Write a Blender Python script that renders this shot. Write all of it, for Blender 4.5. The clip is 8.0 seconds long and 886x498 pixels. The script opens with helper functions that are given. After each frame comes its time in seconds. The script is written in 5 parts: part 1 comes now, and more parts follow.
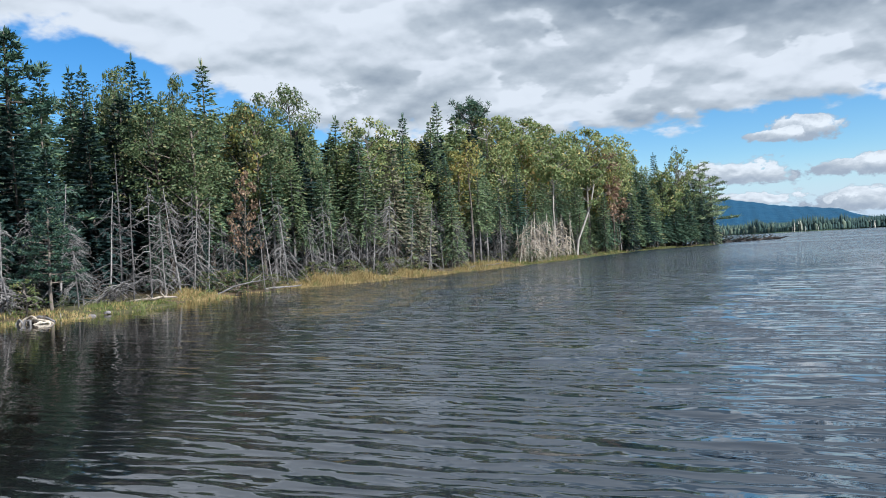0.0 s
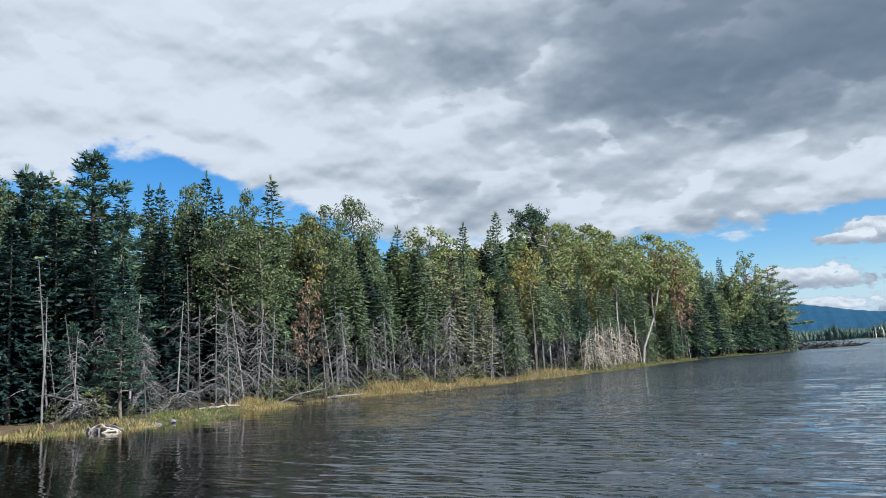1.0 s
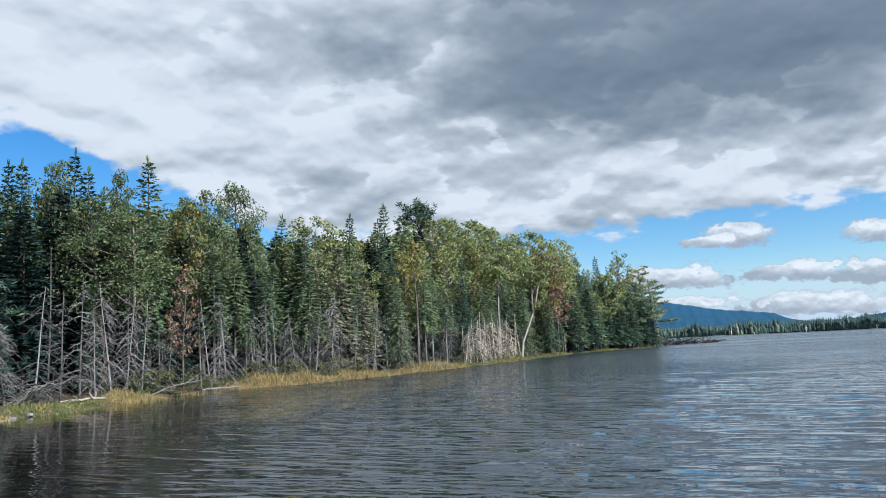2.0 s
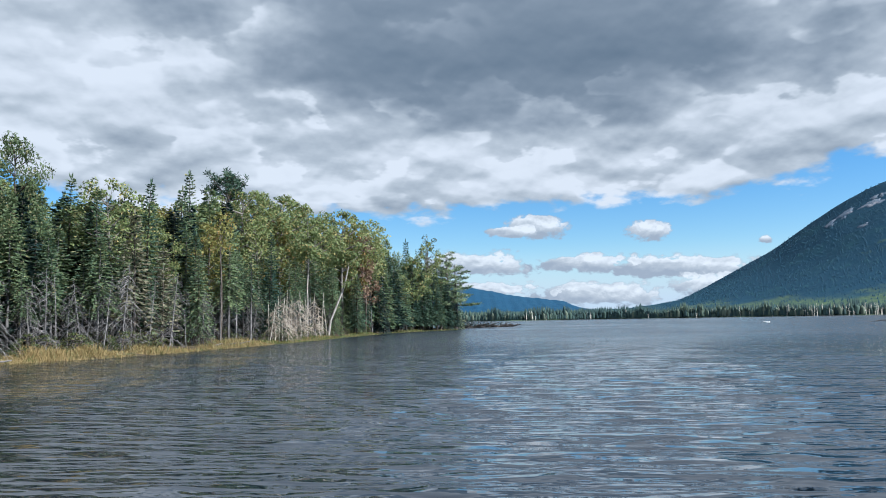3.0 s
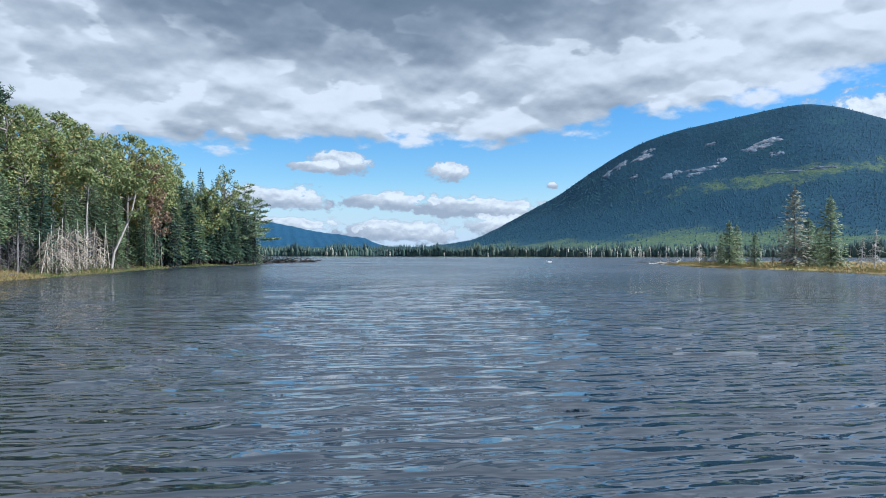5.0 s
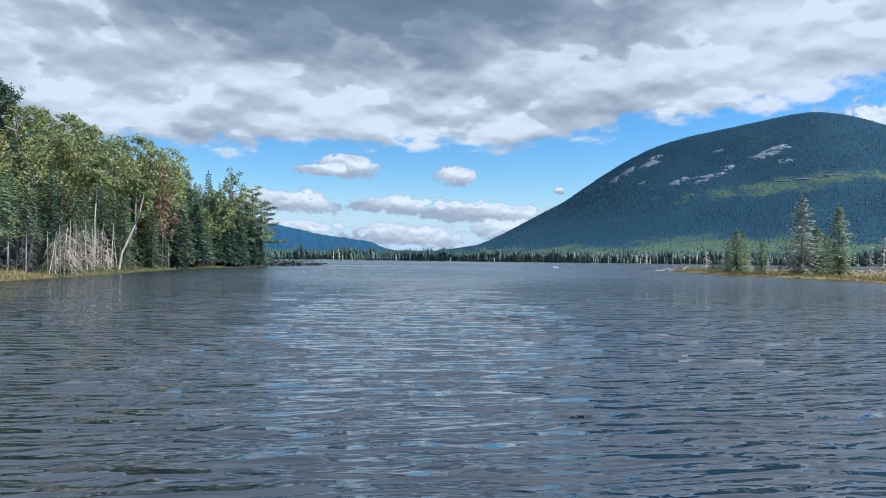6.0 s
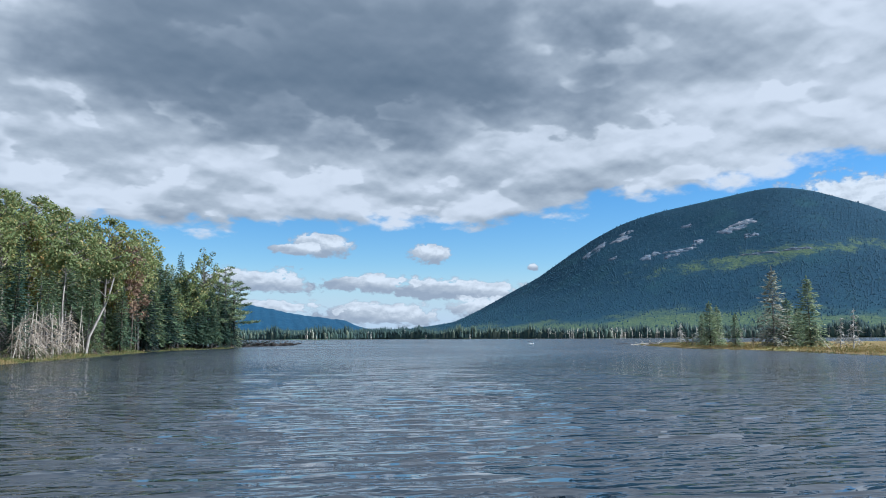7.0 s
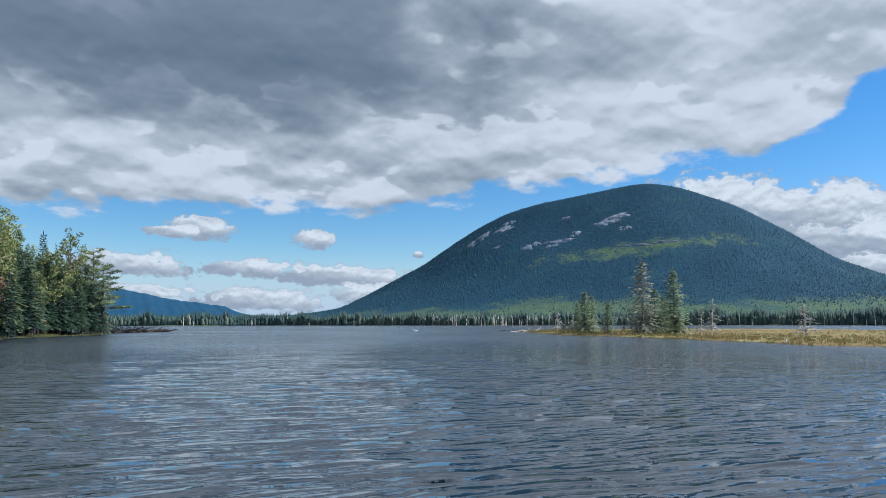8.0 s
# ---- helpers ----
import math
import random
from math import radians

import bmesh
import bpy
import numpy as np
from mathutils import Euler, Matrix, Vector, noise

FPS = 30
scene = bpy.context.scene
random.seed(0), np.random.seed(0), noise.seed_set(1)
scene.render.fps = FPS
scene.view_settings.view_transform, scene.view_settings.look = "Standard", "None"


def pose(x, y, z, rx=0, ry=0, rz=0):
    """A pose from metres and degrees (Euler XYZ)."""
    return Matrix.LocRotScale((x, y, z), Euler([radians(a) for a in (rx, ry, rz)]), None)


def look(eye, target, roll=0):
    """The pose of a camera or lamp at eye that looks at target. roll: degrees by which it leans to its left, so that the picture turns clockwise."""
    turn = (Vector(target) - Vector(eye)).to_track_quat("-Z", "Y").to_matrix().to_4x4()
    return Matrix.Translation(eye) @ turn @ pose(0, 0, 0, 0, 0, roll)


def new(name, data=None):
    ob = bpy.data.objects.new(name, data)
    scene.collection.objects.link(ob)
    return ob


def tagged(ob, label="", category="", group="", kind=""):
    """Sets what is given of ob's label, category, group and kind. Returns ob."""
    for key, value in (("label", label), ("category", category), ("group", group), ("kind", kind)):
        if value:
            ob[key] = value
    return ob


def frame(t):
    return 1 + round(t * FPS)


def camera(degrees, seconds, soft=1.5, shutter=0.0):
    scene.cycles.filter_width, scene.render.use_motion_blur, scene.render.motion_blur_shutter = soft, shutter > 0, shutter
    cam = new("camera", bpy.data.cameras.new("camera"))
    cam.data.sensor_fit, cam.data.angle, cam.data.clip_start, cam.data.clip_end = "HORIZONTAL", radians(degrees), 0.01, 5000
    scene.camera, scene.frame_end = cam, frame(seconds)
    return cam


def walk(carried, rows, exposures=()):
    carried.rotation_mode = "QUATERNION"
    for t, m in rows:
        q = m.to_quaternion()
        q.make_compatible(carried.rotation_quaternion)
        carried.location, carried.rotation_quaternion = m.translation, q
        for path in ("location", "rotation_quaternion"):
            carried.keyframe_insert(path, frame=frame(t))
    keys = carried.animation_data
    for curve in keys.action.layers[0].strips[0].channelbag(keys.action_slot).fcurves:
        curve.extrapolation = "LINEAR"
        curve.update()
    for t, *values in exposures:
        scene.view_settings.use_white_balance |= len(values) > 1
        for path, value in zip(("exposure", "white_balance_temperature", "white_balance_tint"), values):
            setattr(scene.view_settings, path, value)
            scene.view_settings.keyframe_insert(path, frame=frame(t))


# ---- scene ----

# ================= camera =================
EYE = (0.0, 0.0, 2.1)
cam = camera(62.8, 8.0, soft=1.0)
# seconds, yaw to the left from +y, pitch up, roll
TURNS = [
    (0.0, 0.0, -0.04, -3.14), (0.5, 3.49, 4.69, -3.22), (1.0, 4.32, 8.67, -3.29), (1.2, 4.04, 9.52, -3.17),
    (2.3, -8.85, 7.13, -2.48), (2.5, -11.34, 7.21, -2.26), (3.0, -19.45, 5.55, -1.03), (3.5, -29.23, 3.14, -0.48),
    (4.0, -33.96, 2.19, -0.14), (4.5, -35.04, 0.33, -0.01), (6.0, -34.48, 0.75, 0.69), (6.5, -34.25, 1.61, 0.74),
    (7.0, -36.45, 6.87, -0.26), (7.5, -45.57, 6.65, -0.94), (8.0, -45.49, 5.81, -0.06),
]


def aim(yaw, pitch, roll):
    y, p = radians(yaw), radians(pitch)
    way = Vector((-math.sin(y) * math.cos(p), math.cos(y) * math.cos(p), math.sin(p)))
    return look(EYE, Vector(EYE) + way, roll)


walk(cam, [(t, aim(a, b, c)) for t, a, b, c in TURNS], [(0.0, 1.08, 5690, 8), (0.5, 1.06, 5690, 8), (1.0, 0.98, 5650, 8), (2.5, 1.08, 5610, 8), (4.0, 1.06, 5400, 8), (6.0, 1.03, 5350, 8), (7.0, 0.92, 5380, 8), (8.0, 0.82, 5460, 8)])

# ================= node helpers =================


class Graph:
    """A node tree in which sums can be written out."""

    def __init__(self, tree):
        self.tree = tree
        tree.nodes.clear()

    def node(self, kind, ins=None, **props):
        n = self.tree.nodes.new(kind)
        for k, v in props.items():
            setattr(n, k, v)
        for k, v in (ins or {}).items():
            self.put(n.inputs[k], v)
        return n

    def put(self, socket, v):
        if isinstance(v, bpy.types.NodeSocket):
            self.tree.links.new(v, socket)
        else:
            socket.default_value = v

    def math(self, op, a, b=0.0, c=0.0, clamp=False):
        n = self.node("ShaderNodeMath", {0: a, 1: b, 2: c}, operation=op)
        n.use_clamp = clamp
        return n.outputs[0]

    def add(self, a, b):
        return self.math("ADD", a, b)

    def mul(self, a, b):
        return self.math("MULTIPLY", a, b)

    def sub(self, a, b):
        return self.math("SUBTRACT", a, b)

    def ease(self, x, lo, hi, a=0.0, b=1.0):
        n = self.node("ShaderNodeMapRange", {0: x, 1: lo, 2: hi, 3: a, 4: b}, interpolation_type="SMOOTHSTEP")
        return n.outputs[0]

    def noise(self, vec, scale, detail=4.0, rough=0.55, warp=0.0):
        n = self.node("ShaderNodeTexNoise", {"Vector": vec, "Scale": scale, "Detail": detail, "Roughness": rough, "Distortion": warp})
        return n.outputs["Fac"]

    def mix(self, f, a, b):
        n = self.node("ShaderNodeMix", data_type="RGBA")
        for k, v in ((0, f), (6, a), (7, b)):
            self.put(n.inputs[k], (*v, 1) if isinstance(v, tuple) and len(v) == 3 else v)
        return n.outputs[2]

    def ramp(self, f, stops):
        n = self.node("ShaderNodeValToRGB", {0: f})
        e = n.color_ramp.elements
        while len(e) < len(stops):
            e.new(0.5)
        for el, (p, c) in zip(e, stops):
            el.position, el.color = p, (*c, 1) if isinstance(c, tuple) else (c, c, c, 1)
        return n.outputs[0]

    def vec(self, x, y, z):
        return self.node("ShaderNodeCombineXYZ", {0: x, 1: y, 2: z}).outputs[0]


# ================= world, sun =================
SUN_AZ, SUN_EL = 128.0, 41.0
world = bpy.data.worlds.new("sky")
scene.world = world
world.use_nodes = True
g = Graph(world.node_tree)
way = g.node("ShaderNodeTexCoord").outputs["Generated"]
sep = g.node("ShaderNodeSeparateXYZ", {0: way})
dx, dy, dz = sep.outputs
az = g.mul(g.math("ARCTAN2", dx, dy), 180 / math.pi)
el = g.mul(g.math("ARCSINE", dz), 180 / math.pi)
sky = g.node("ShaderNodeTexSky", sky_type="NISHITA", sun_disc=False)
sky.sun_elevation, sky.sun_rotation = radians(SUN_EL), radians(SUN_AZ)
sky.air_density, sky.dust_density, sky.ozone_density = 1.0, 0.3, 2.0
# cloud billows, wider than high
spread = g.vec(g.mul(az, 0.125), g.mul(el, 0.25), 0.0)
puff = g.noise(spread, 1.0, 5.0, 0.47)
broad = g.noise(g.vec(g.mul(az, 0.045), g.mul(el, 0.13), 3.0), 1.0, 3.0, 0.5)
small = g.vec(g.mul(az, 0.42), g.mul(el, 0.75), 7.0)
fine = g.noise(small, 1.0, 6.0, 0.6, 0.2)
fine_up = g.noise(g.vec(g.mul(az, 0.42), g.mul(g.add(el, 0.3), 0.75), 7.0), 1.0, 6.0, 0.6, 0.2)
mid = g.noise(way, 5.0, 5.0, 0.55, 0.2)


def deck_plane(lift):
    """Place on the flat cloud deck overhead, so that billows crowd towards the skyline."""
    k = g.math("DIVIDE", 1.0, g.math("MAXIMUM", g.add(dz, 0.30 + lift), 0.05))
    return g.vec(g.mul(dx, k), g.mul(dy, k), 0.0)


here, higher = deck_plane(0.0), deck_plane(0.022)
heap_here, heap_higher = g.noise(here, 4.2, 3.0, 0.42), g.noise(higher, 4.2, 3.0, 0.42)
curd_here, curd_higher = g.noise(here, 13.0, 3.0, 0.55), g.noise(deck_plane(0.008), 13.0, 3.0, 0.55)


def heads(plane):
    bent = g.node("ShaderNodeVectorMath", {0: plane, 1: g.node("ShaderNodeVectorMath", {0: g.node("ShaderNodeTexNoise", {"Vector": plane, "Scale": 9.0, "Detail": 2.0}).outputs["Color"], "Scale": 0.16}, operation="SCALE").outputs[0]}, operation="ADD").outputs[0]
    return g.node("ShaderNodeTexVoronoi", {"Vector": bent, "Scale": 6.0, "Smoothness": 0.5}, feature="SMOOTH_F1").outputs["Distance"]


# tops of the billows catch the light, their undersides are grey
billow = g.add(g.mul(g.sub(heap_here, heap_higher), 0.85), g.add(g.mul(g.sub(curd_here, curd_higher), 0.4), g.mul(g.sub(heads(deck_plane(0.012)), heads(here)), 0.5)))
# lower rim of the cloud deck, in degrees / 30, over the compass from -60 to 100
pos = g.math("DIVIDE", g.add(az, 60.0), 160.0)
RIM = [(-60, 14), (-36, 13.6), (-32.5, 14.4), (-30, 16.0), (-25, 16.4), (-20.5, 14.6), (-17, 12.8), (-14, 11.8), (-7, 8.5), (2, 8.0), (9, 8.6),
       (15, 8.3), (20, 8.0), (24, 8.8), (30, 8.8), (38, 9.0), (47, 9.4), (50.5, 10.6), (57, 11.0), (63, 11.5), (69, 11.7),
       (71.5, 12.8), (74.5, 14), (76, 16), (80, 18), (90, 24), (100, 26)]
rim = g.mul(g.ramp(pos, [((a + 60) / 160, e / 30) for a, e in RIM]), 30.0)
over = g.add(g.sub(el, rim), g.add(g.mul(g.sub(fine, 0.5), 1.8), g.add(g.mul(g.sub(heap_here, 0.5), 5.0), g.mul(g.sub(curd_here, 0.5), 2.6))))
deck = g.mul(g.ease(over, -0.4, 0.75), g.ease(el, 40.0, 70.0, 1.0, 0.92))


knob = g.noise(g.vec(g.mul(az, 1.3), g.mul(el, 1.7), 2.0), 1.0, 3.0, 0.5)


def heap(a, e, wa, we, rag=1.0):
    """One heap of cloud about a compass point and height, ragged by noise."""
    d = g.add(g.math("POWER", g.math("DIVIDE", g.sub(az, a), wa), 2.0), g.math("POWER", g.math("DIVIDE", g.sub(el, e), we), 2.0))
    d = g.add(g.math("SQRT", d), g.add(g.mul(g.sub(fine, 0.5), 2.9 * rag), g.mul(g.sub(knob, 0.5), 0.8)))
    body = g.ease(d, 1.1, 0.8)
    top = g.ease(g.math("DIVIDE", g.add(g.sub(el, e), g.mul(g.sub(az, a), 0.12)), we), -0.75, 0.55)
    return body, top


# a, e, half width, half height of the heaps under the deck
HEAPS = [(26.7, 7.15, 2.5, 0.95, 0.6), (24.9, 6.75, 1.9, 0.55, 0.8), (35.4, 6.45, 1.7, 0.8, 0.6), (43.5, 5.4, 0.5, 0.3, 1.0),
         (21.5, 4.3, 4.6, 1.0, 0.9), (29.8, 4.2, 4.8, 0.7, 1.0), (37.5, 3.7, 6.2, 0.85, 0.9), (31.5, 1.75, 5.5, 0.95, 1.0),
         (40.0, 2.0, 4.0, 1.0, 1.0), (22.0, 2.3, 6.0, 0.6, 1.3),
         (66.0, 8.7, 6.0, 2.3, 0.45), (73.5, 7.6, 6.5, 2.2, 0.5), (77.0, 5.6, 6.0, 1.6, 0.8), (79.0, 3.6, 7.0, 1.0, 1.0), (88.0, 7.0, 6.0, 2.5, 1.0)]
low, shine = None, None
for h in HEAPS:
    b, tp = heap(*h)
    low = b if low is None else g.math("MAXIMUM", low, b)
    s = g.mul(b, tp)
    shine = s if shine is None else g.math("MAXIMUM", shine, s)
# thin veil near the skyline
veil = g.mul(g.ease(el, 6.0, 0.5), 0.85)
# dark belly of the deck
ba = g.math("DIVIDE", g.sub(az, 25.0), 34.0)
rise = g.sub(g.sub(el, 20.6), g.mul(g.sub(az, 27.0), -0.05))
be = g.math("MAXIMUM", g.math("DIVIDE", rise, 15.0), g.math("DIVIDE", rise, -6.8))
belly = g.math("SQRT", g.add(g.math("POWER", ba, 2.0), g.math("POWER", be, 2.0)))
belly = g.ease(g.add(belly, g.add(g.mul(g.sub(mid, 0.5), 0.9), g.mul(g.sub(puff, 0.5), 0.9))), 1.1, 0.45)
lit = g.add(g.add(0.85, g.add(g.ease(az, 16.0, -15.0, 0.0, 0.20), g.ease(az, 50.0, 68.0, 0.0, 0.16))), g.mul(g.sub(0.5, broad), 0.9))
lit = g.add(lit, billow)
# crisp sunlit rims along the tops of the heaps
bulge = g.add(heap_here, g.mul(g.sub(curd_here, 0.5), 0.35))
rims = g.mul(g.ease(bulge, 0.465, 0.53), g.ease(bulge, 0.66, 0.51))
lit = g.add(lit, g.mul(g.mul(rims, g.ease(g.sub(heap_here, heap_higher), 0.0, 0.06)), 0.30))
lit = g.add(lit, g.mul(g.sub(heap_here, 0.5), 0.35))
lit = g.mul(lit, g.sub(1.0, g.mul(belly, 0.62)))
# cloud overhead, out of view, brightened to lighten the water
lit = g.add(lit, g.ease(el, 26.0, 36.0, 0.0, 0.95))
tone = g.ease(lit, 0.0, 1.3)
CLOUD = 6.2
cloud_deck = g.ramp(tone, [(0.0, (0.17, 0.225, 0.285)), (0.35, (0.41, 0.455, 0.50)), (0.7, (0.66, 0.69, 0.71)), (1.0, (1.0, 1.0, 1.0))])
cloud_low = g.ramp(g.add(g.mul(shine, 0.85), g.add(g.mul(g.sub(fine, fine_up), 1.6), g.mul(g.sub(knob, 0.5), 0.5))), [(0.0, (0.50, 0.55, 0.61)), (0.5, (0.72, 0.75, 0.77)), (0.9, (1.10, 1.10, 1.08))])
deep = g.node("ShaderNodeHueSaturation", {"Hue": 0.5, "Saturation": 1.38, "Value": 1.05, "Color": sky.outputs[0]}).outputs[0]
blue = g.mix(veil, deep, (4.6, 5.4, 6.4))
scaled = g.node("ShaderNodeVectorMath", {0: cloud_low, "Scale": CLOUD}, operation="SCALE").outputs[0]
scaled_deck = g.node("ShaderNodeVectorMath", {0: cloud_deck, "Scale": CLOUD}, operation="SCALE").outputs[0]
out = g.mix(low, blue, scaled)
out = g.mix(deck, out, scaled_deck)
bg = g.node("ShaderNodeBackground", {"Color": out, "Strength": 0.062})
g.node("ShaderNodeOutputWorld", {0: bg.outputs[0]})

sun_data = bpy.data.lights.new("sun", "SUN")
sun_data.energy, sun_data.angle, sun_data.color = 5.0, radians(1.0), (1.0, 0.94, 0.84)
sun = new("sun", sun_data)
sa, se = radians(SUN_AZ), radians(SUN_EL)
sun.matrix_basis = look((0, 0, 0), (-math.sin(sa) * math.cos(se), -math.cos(sa) * math.cos(se), -math.sin(se)))

# the mountain's axes: along its ridge and away from the lake
PEAK_AZ, PEAK_R = 61.6, 2500.0
UA = (math.cos(radians(PEAK_AZ)), -math.sin(radians(PEAK_AZ)))
VA = (math.sin(radians(PEAK_AZ)), math.cos(radians(PEAK_AZ)))

# ================= materials =================


def material(name, build):
    m = bpy.data.materials.new(name)
    m.use_nodes = True
    gr = Graph(m.node_tree)
    shader = build(gr)
    gr.node("ShaderNodeOutputMaterial", {0: shader})
    return m


def coat(gr, color, rough=0.8, bump=None, strength=0.3, dist=0.05, spec=0.3, extra=None):
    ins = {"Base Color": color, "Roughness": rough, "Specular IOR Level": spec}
    if bump is not None:
        ins["Normal"] = gr.node("ShaderNodeBump", {"Height": bump, "Strength": strength, "Distance": dist}).outputs[0]
    ins.update(extra or {})
    return gr.node("ShaderNodeBsdfPrincipled", ins).outputs[0]


def place(gr):
    return gr.node("ShaderNodeNewGeometry").outputs["Position"]


def leaf_material(name, dark, light, odd, odd_share=0.1, through_light=0.35):
    """Foliage: each clump its own tint, each tree its own shade."""
    def build(gr):
        geo = gr.node("ShaderNodeNewGeometry")
        each = geo.outputs["Random Per Island"]
        tree = gr.node("ShaderNodeObjectInfo").outputs["Random"]
        patch = gr.noise(geo.outputs["Position"], 0.55, 2.0)
        f = gr.add(gr.mul(each, 0.36), gr.add(gr.mul(tree, 0.45), gr.mul(gr.sub(patch, 0.5), 0.9)))
        c = gr.mix(gr.math("MULTIPLY", f, 1.0, clamp=True), dark, light)
        c = gr.mix(gr.math("GREATER_THAN", each, 1.0 - odd_share), c, odd)
        d = coat(gr, c, 0.6, spec=0.25)
        t = gr.node("ShaderNodeBsdfTranslucent", {"Color": c}).outputs[0]
        return gr.node("ShaderNodeMixShader", {0: through_light, 1: d, 2: t}).outputs[0]
    return material(name, build)


def bark_material(name, dark, light, scale=6.0):
    def build(gr):
        tc = gr.node("ShaderNodeTexCoord").outputs["Object"]
        st = gr.node("ShaderNodeVectorMath", {0: tc, 1: (1.0, 1.0, 0.25)}, operation="MULTIPLY").outputs[0]
        n = gr.noise(st, scale, 6.0, 0.65)
        tree = gr.node("ShaderNodeObjectInfo").outputs["Random"]
        f = gr.ease(gr.add(n, gr.mul(gr.sub(tree, 0.5), 0.3)), 0.3, 0.72)
        return coat(gr, gr.mix(f, dark, light), 0.9, n, 0.6, 0.03, 0.15)
    return material(name, build)


M = {
    "spruce": leaf_material("spruce_needles", (0.050, 0.090, 0.054), (0.180, 0.232, 0.112), (0.24, 0.225, 0.115), 0.10, 0.28),
    "fir": leaf_material("fir_needles", (0.022, 0.052, 0.040), (0.080, 0.128, 0.078), (0.12, 0.15, 0.08), 0.08, 0.25),
    # these two needle colours carry the forest's shade in them
    "shaded_spruce": leaf_material("shaded_spruce_needles", (0.006, 0.018, 0.019), (0.021, 0.044, 0.036), (0.045, 0.065, 0.04), 0.05, 0.12),
    "shade_fir": leaf_material("shade_dark_needles", (0.010, 0.022, 0.020), (0.030, 0.050, 0.038), (0.05, 0.07, 0.045), 0.05, 0.15),
    "pine": leaf_material("pine_needles", (0.016, 0.040, 0.034), (0.058, 0.104, 0.066), (0.10, 0.14, 0.07), 0.08, 0.2),
    # lighter needles: sunlight on island spruces and thin pines put into the colour
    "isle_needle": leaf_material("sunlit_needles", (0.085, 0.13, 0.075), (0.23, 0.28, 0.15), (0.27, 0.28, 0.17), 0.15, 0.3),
    "grey_needle": leaf_material("grey_needles", (0.13, 0.15, 0.11), (0.27, 0.28, 0.215), (0.26, 0.24, 0.2), 0.3, 0.2),
    "birch_leaf": leaf_material("birch_leaves", (0.095, 0.132, 0.048), (0.255, 0.280, 0.108), (0.32, 0.27, 0.11), 0.12),
    # olive birch leaves, the near edge's shade put into their colour
    "olive_leaf": leaf_material("olive_leaves", (0.036, 0.062, 0.030), (0.115, 0.150, 0.062), (0.18, 0.17, 0.08), 0.12),
    "gold_leaf": leaf_material("turning_leaves", (0.13, 0.14, 0.04), (0.28, 0.25, 0.075), (0.30, 0.20, 0.07), 0.15),
    "rust_leaf": leaf_material("rust_leaves", (0.11, 0.072, 0.050), (0.23, 0.145, 0.098), (0.26, 0.19, 0.12), 0.2),
    "brown_needle": leaf_material("brown_needles", (0.12, 0.115, 0.075), (0.27, 0.245, 0.165), (0.12, 0.14, 0.08), 0.2, 0.2),
    "shrub": leaf_material("shrub_leaves", (0.05, 0.075, 0.03), (0.13, 0.15, 0.055), (0.2, 0.16, 0.07), 0.12),
    "sedge": leaf_material("dry_sedge", (0.135, 0.095, 0.032), (0.285, 0.205, 0.074), (0.13, 0.14, 0.05), 0.22, 0.3),
    "bank_sedge": leaf_material("golden_sedge", (0.165, 0.115, 0.045), (0.35, 0.26, 0.115), (0.17, 0.16, 0.065), 0.18, 0.25),
    "green_sedge": leaf_material("green_sedge", (0.062, 0.086, 0.024), (0.150, 0.172, 0.052), (0.22, 0.185, 0.08), 0.2, 0.25),
    "bark": bark_material("grey_brown_bark", (0.045, 0.035, 0.028), (0.16, 0.135, 0.115)),
    "birch_bark": bark_material("pale_birch_bark", (0.06, 0.052, 0.045), (0.19, 0.17, 0.15)),
    "dead": bark_material("weathered_dead_wood", (0.075, 0.07, 0.07), (0.22, 0.205, 0.20), 4.0),
    "tan_twig": bark_material("tan_dead_twigs", (0.19, 0.155, 0.12), (0.44, 0.38, 0.31), 4.0),
    "pale_bark": bark_material("pale_birch_stem", (0.10, 0.09, 0.08), (0.32, 0.29, 0.26)),
    "spit_dark": bark_material("near_black_spit", (0.008, 0.007, 0.007), (0.028, 0.024, 0.022), 4.0),
    "bleached": bark_material("silver_bleached_wood", (0.32, 0.31, 0.29), (0.66, 0.64, 0.60), 4.0),
    "drift": bark_material("bleached_driftwood", (0.20, 0.18, 0.15), (0.48, 0.44, 0.38), 4.0),
}


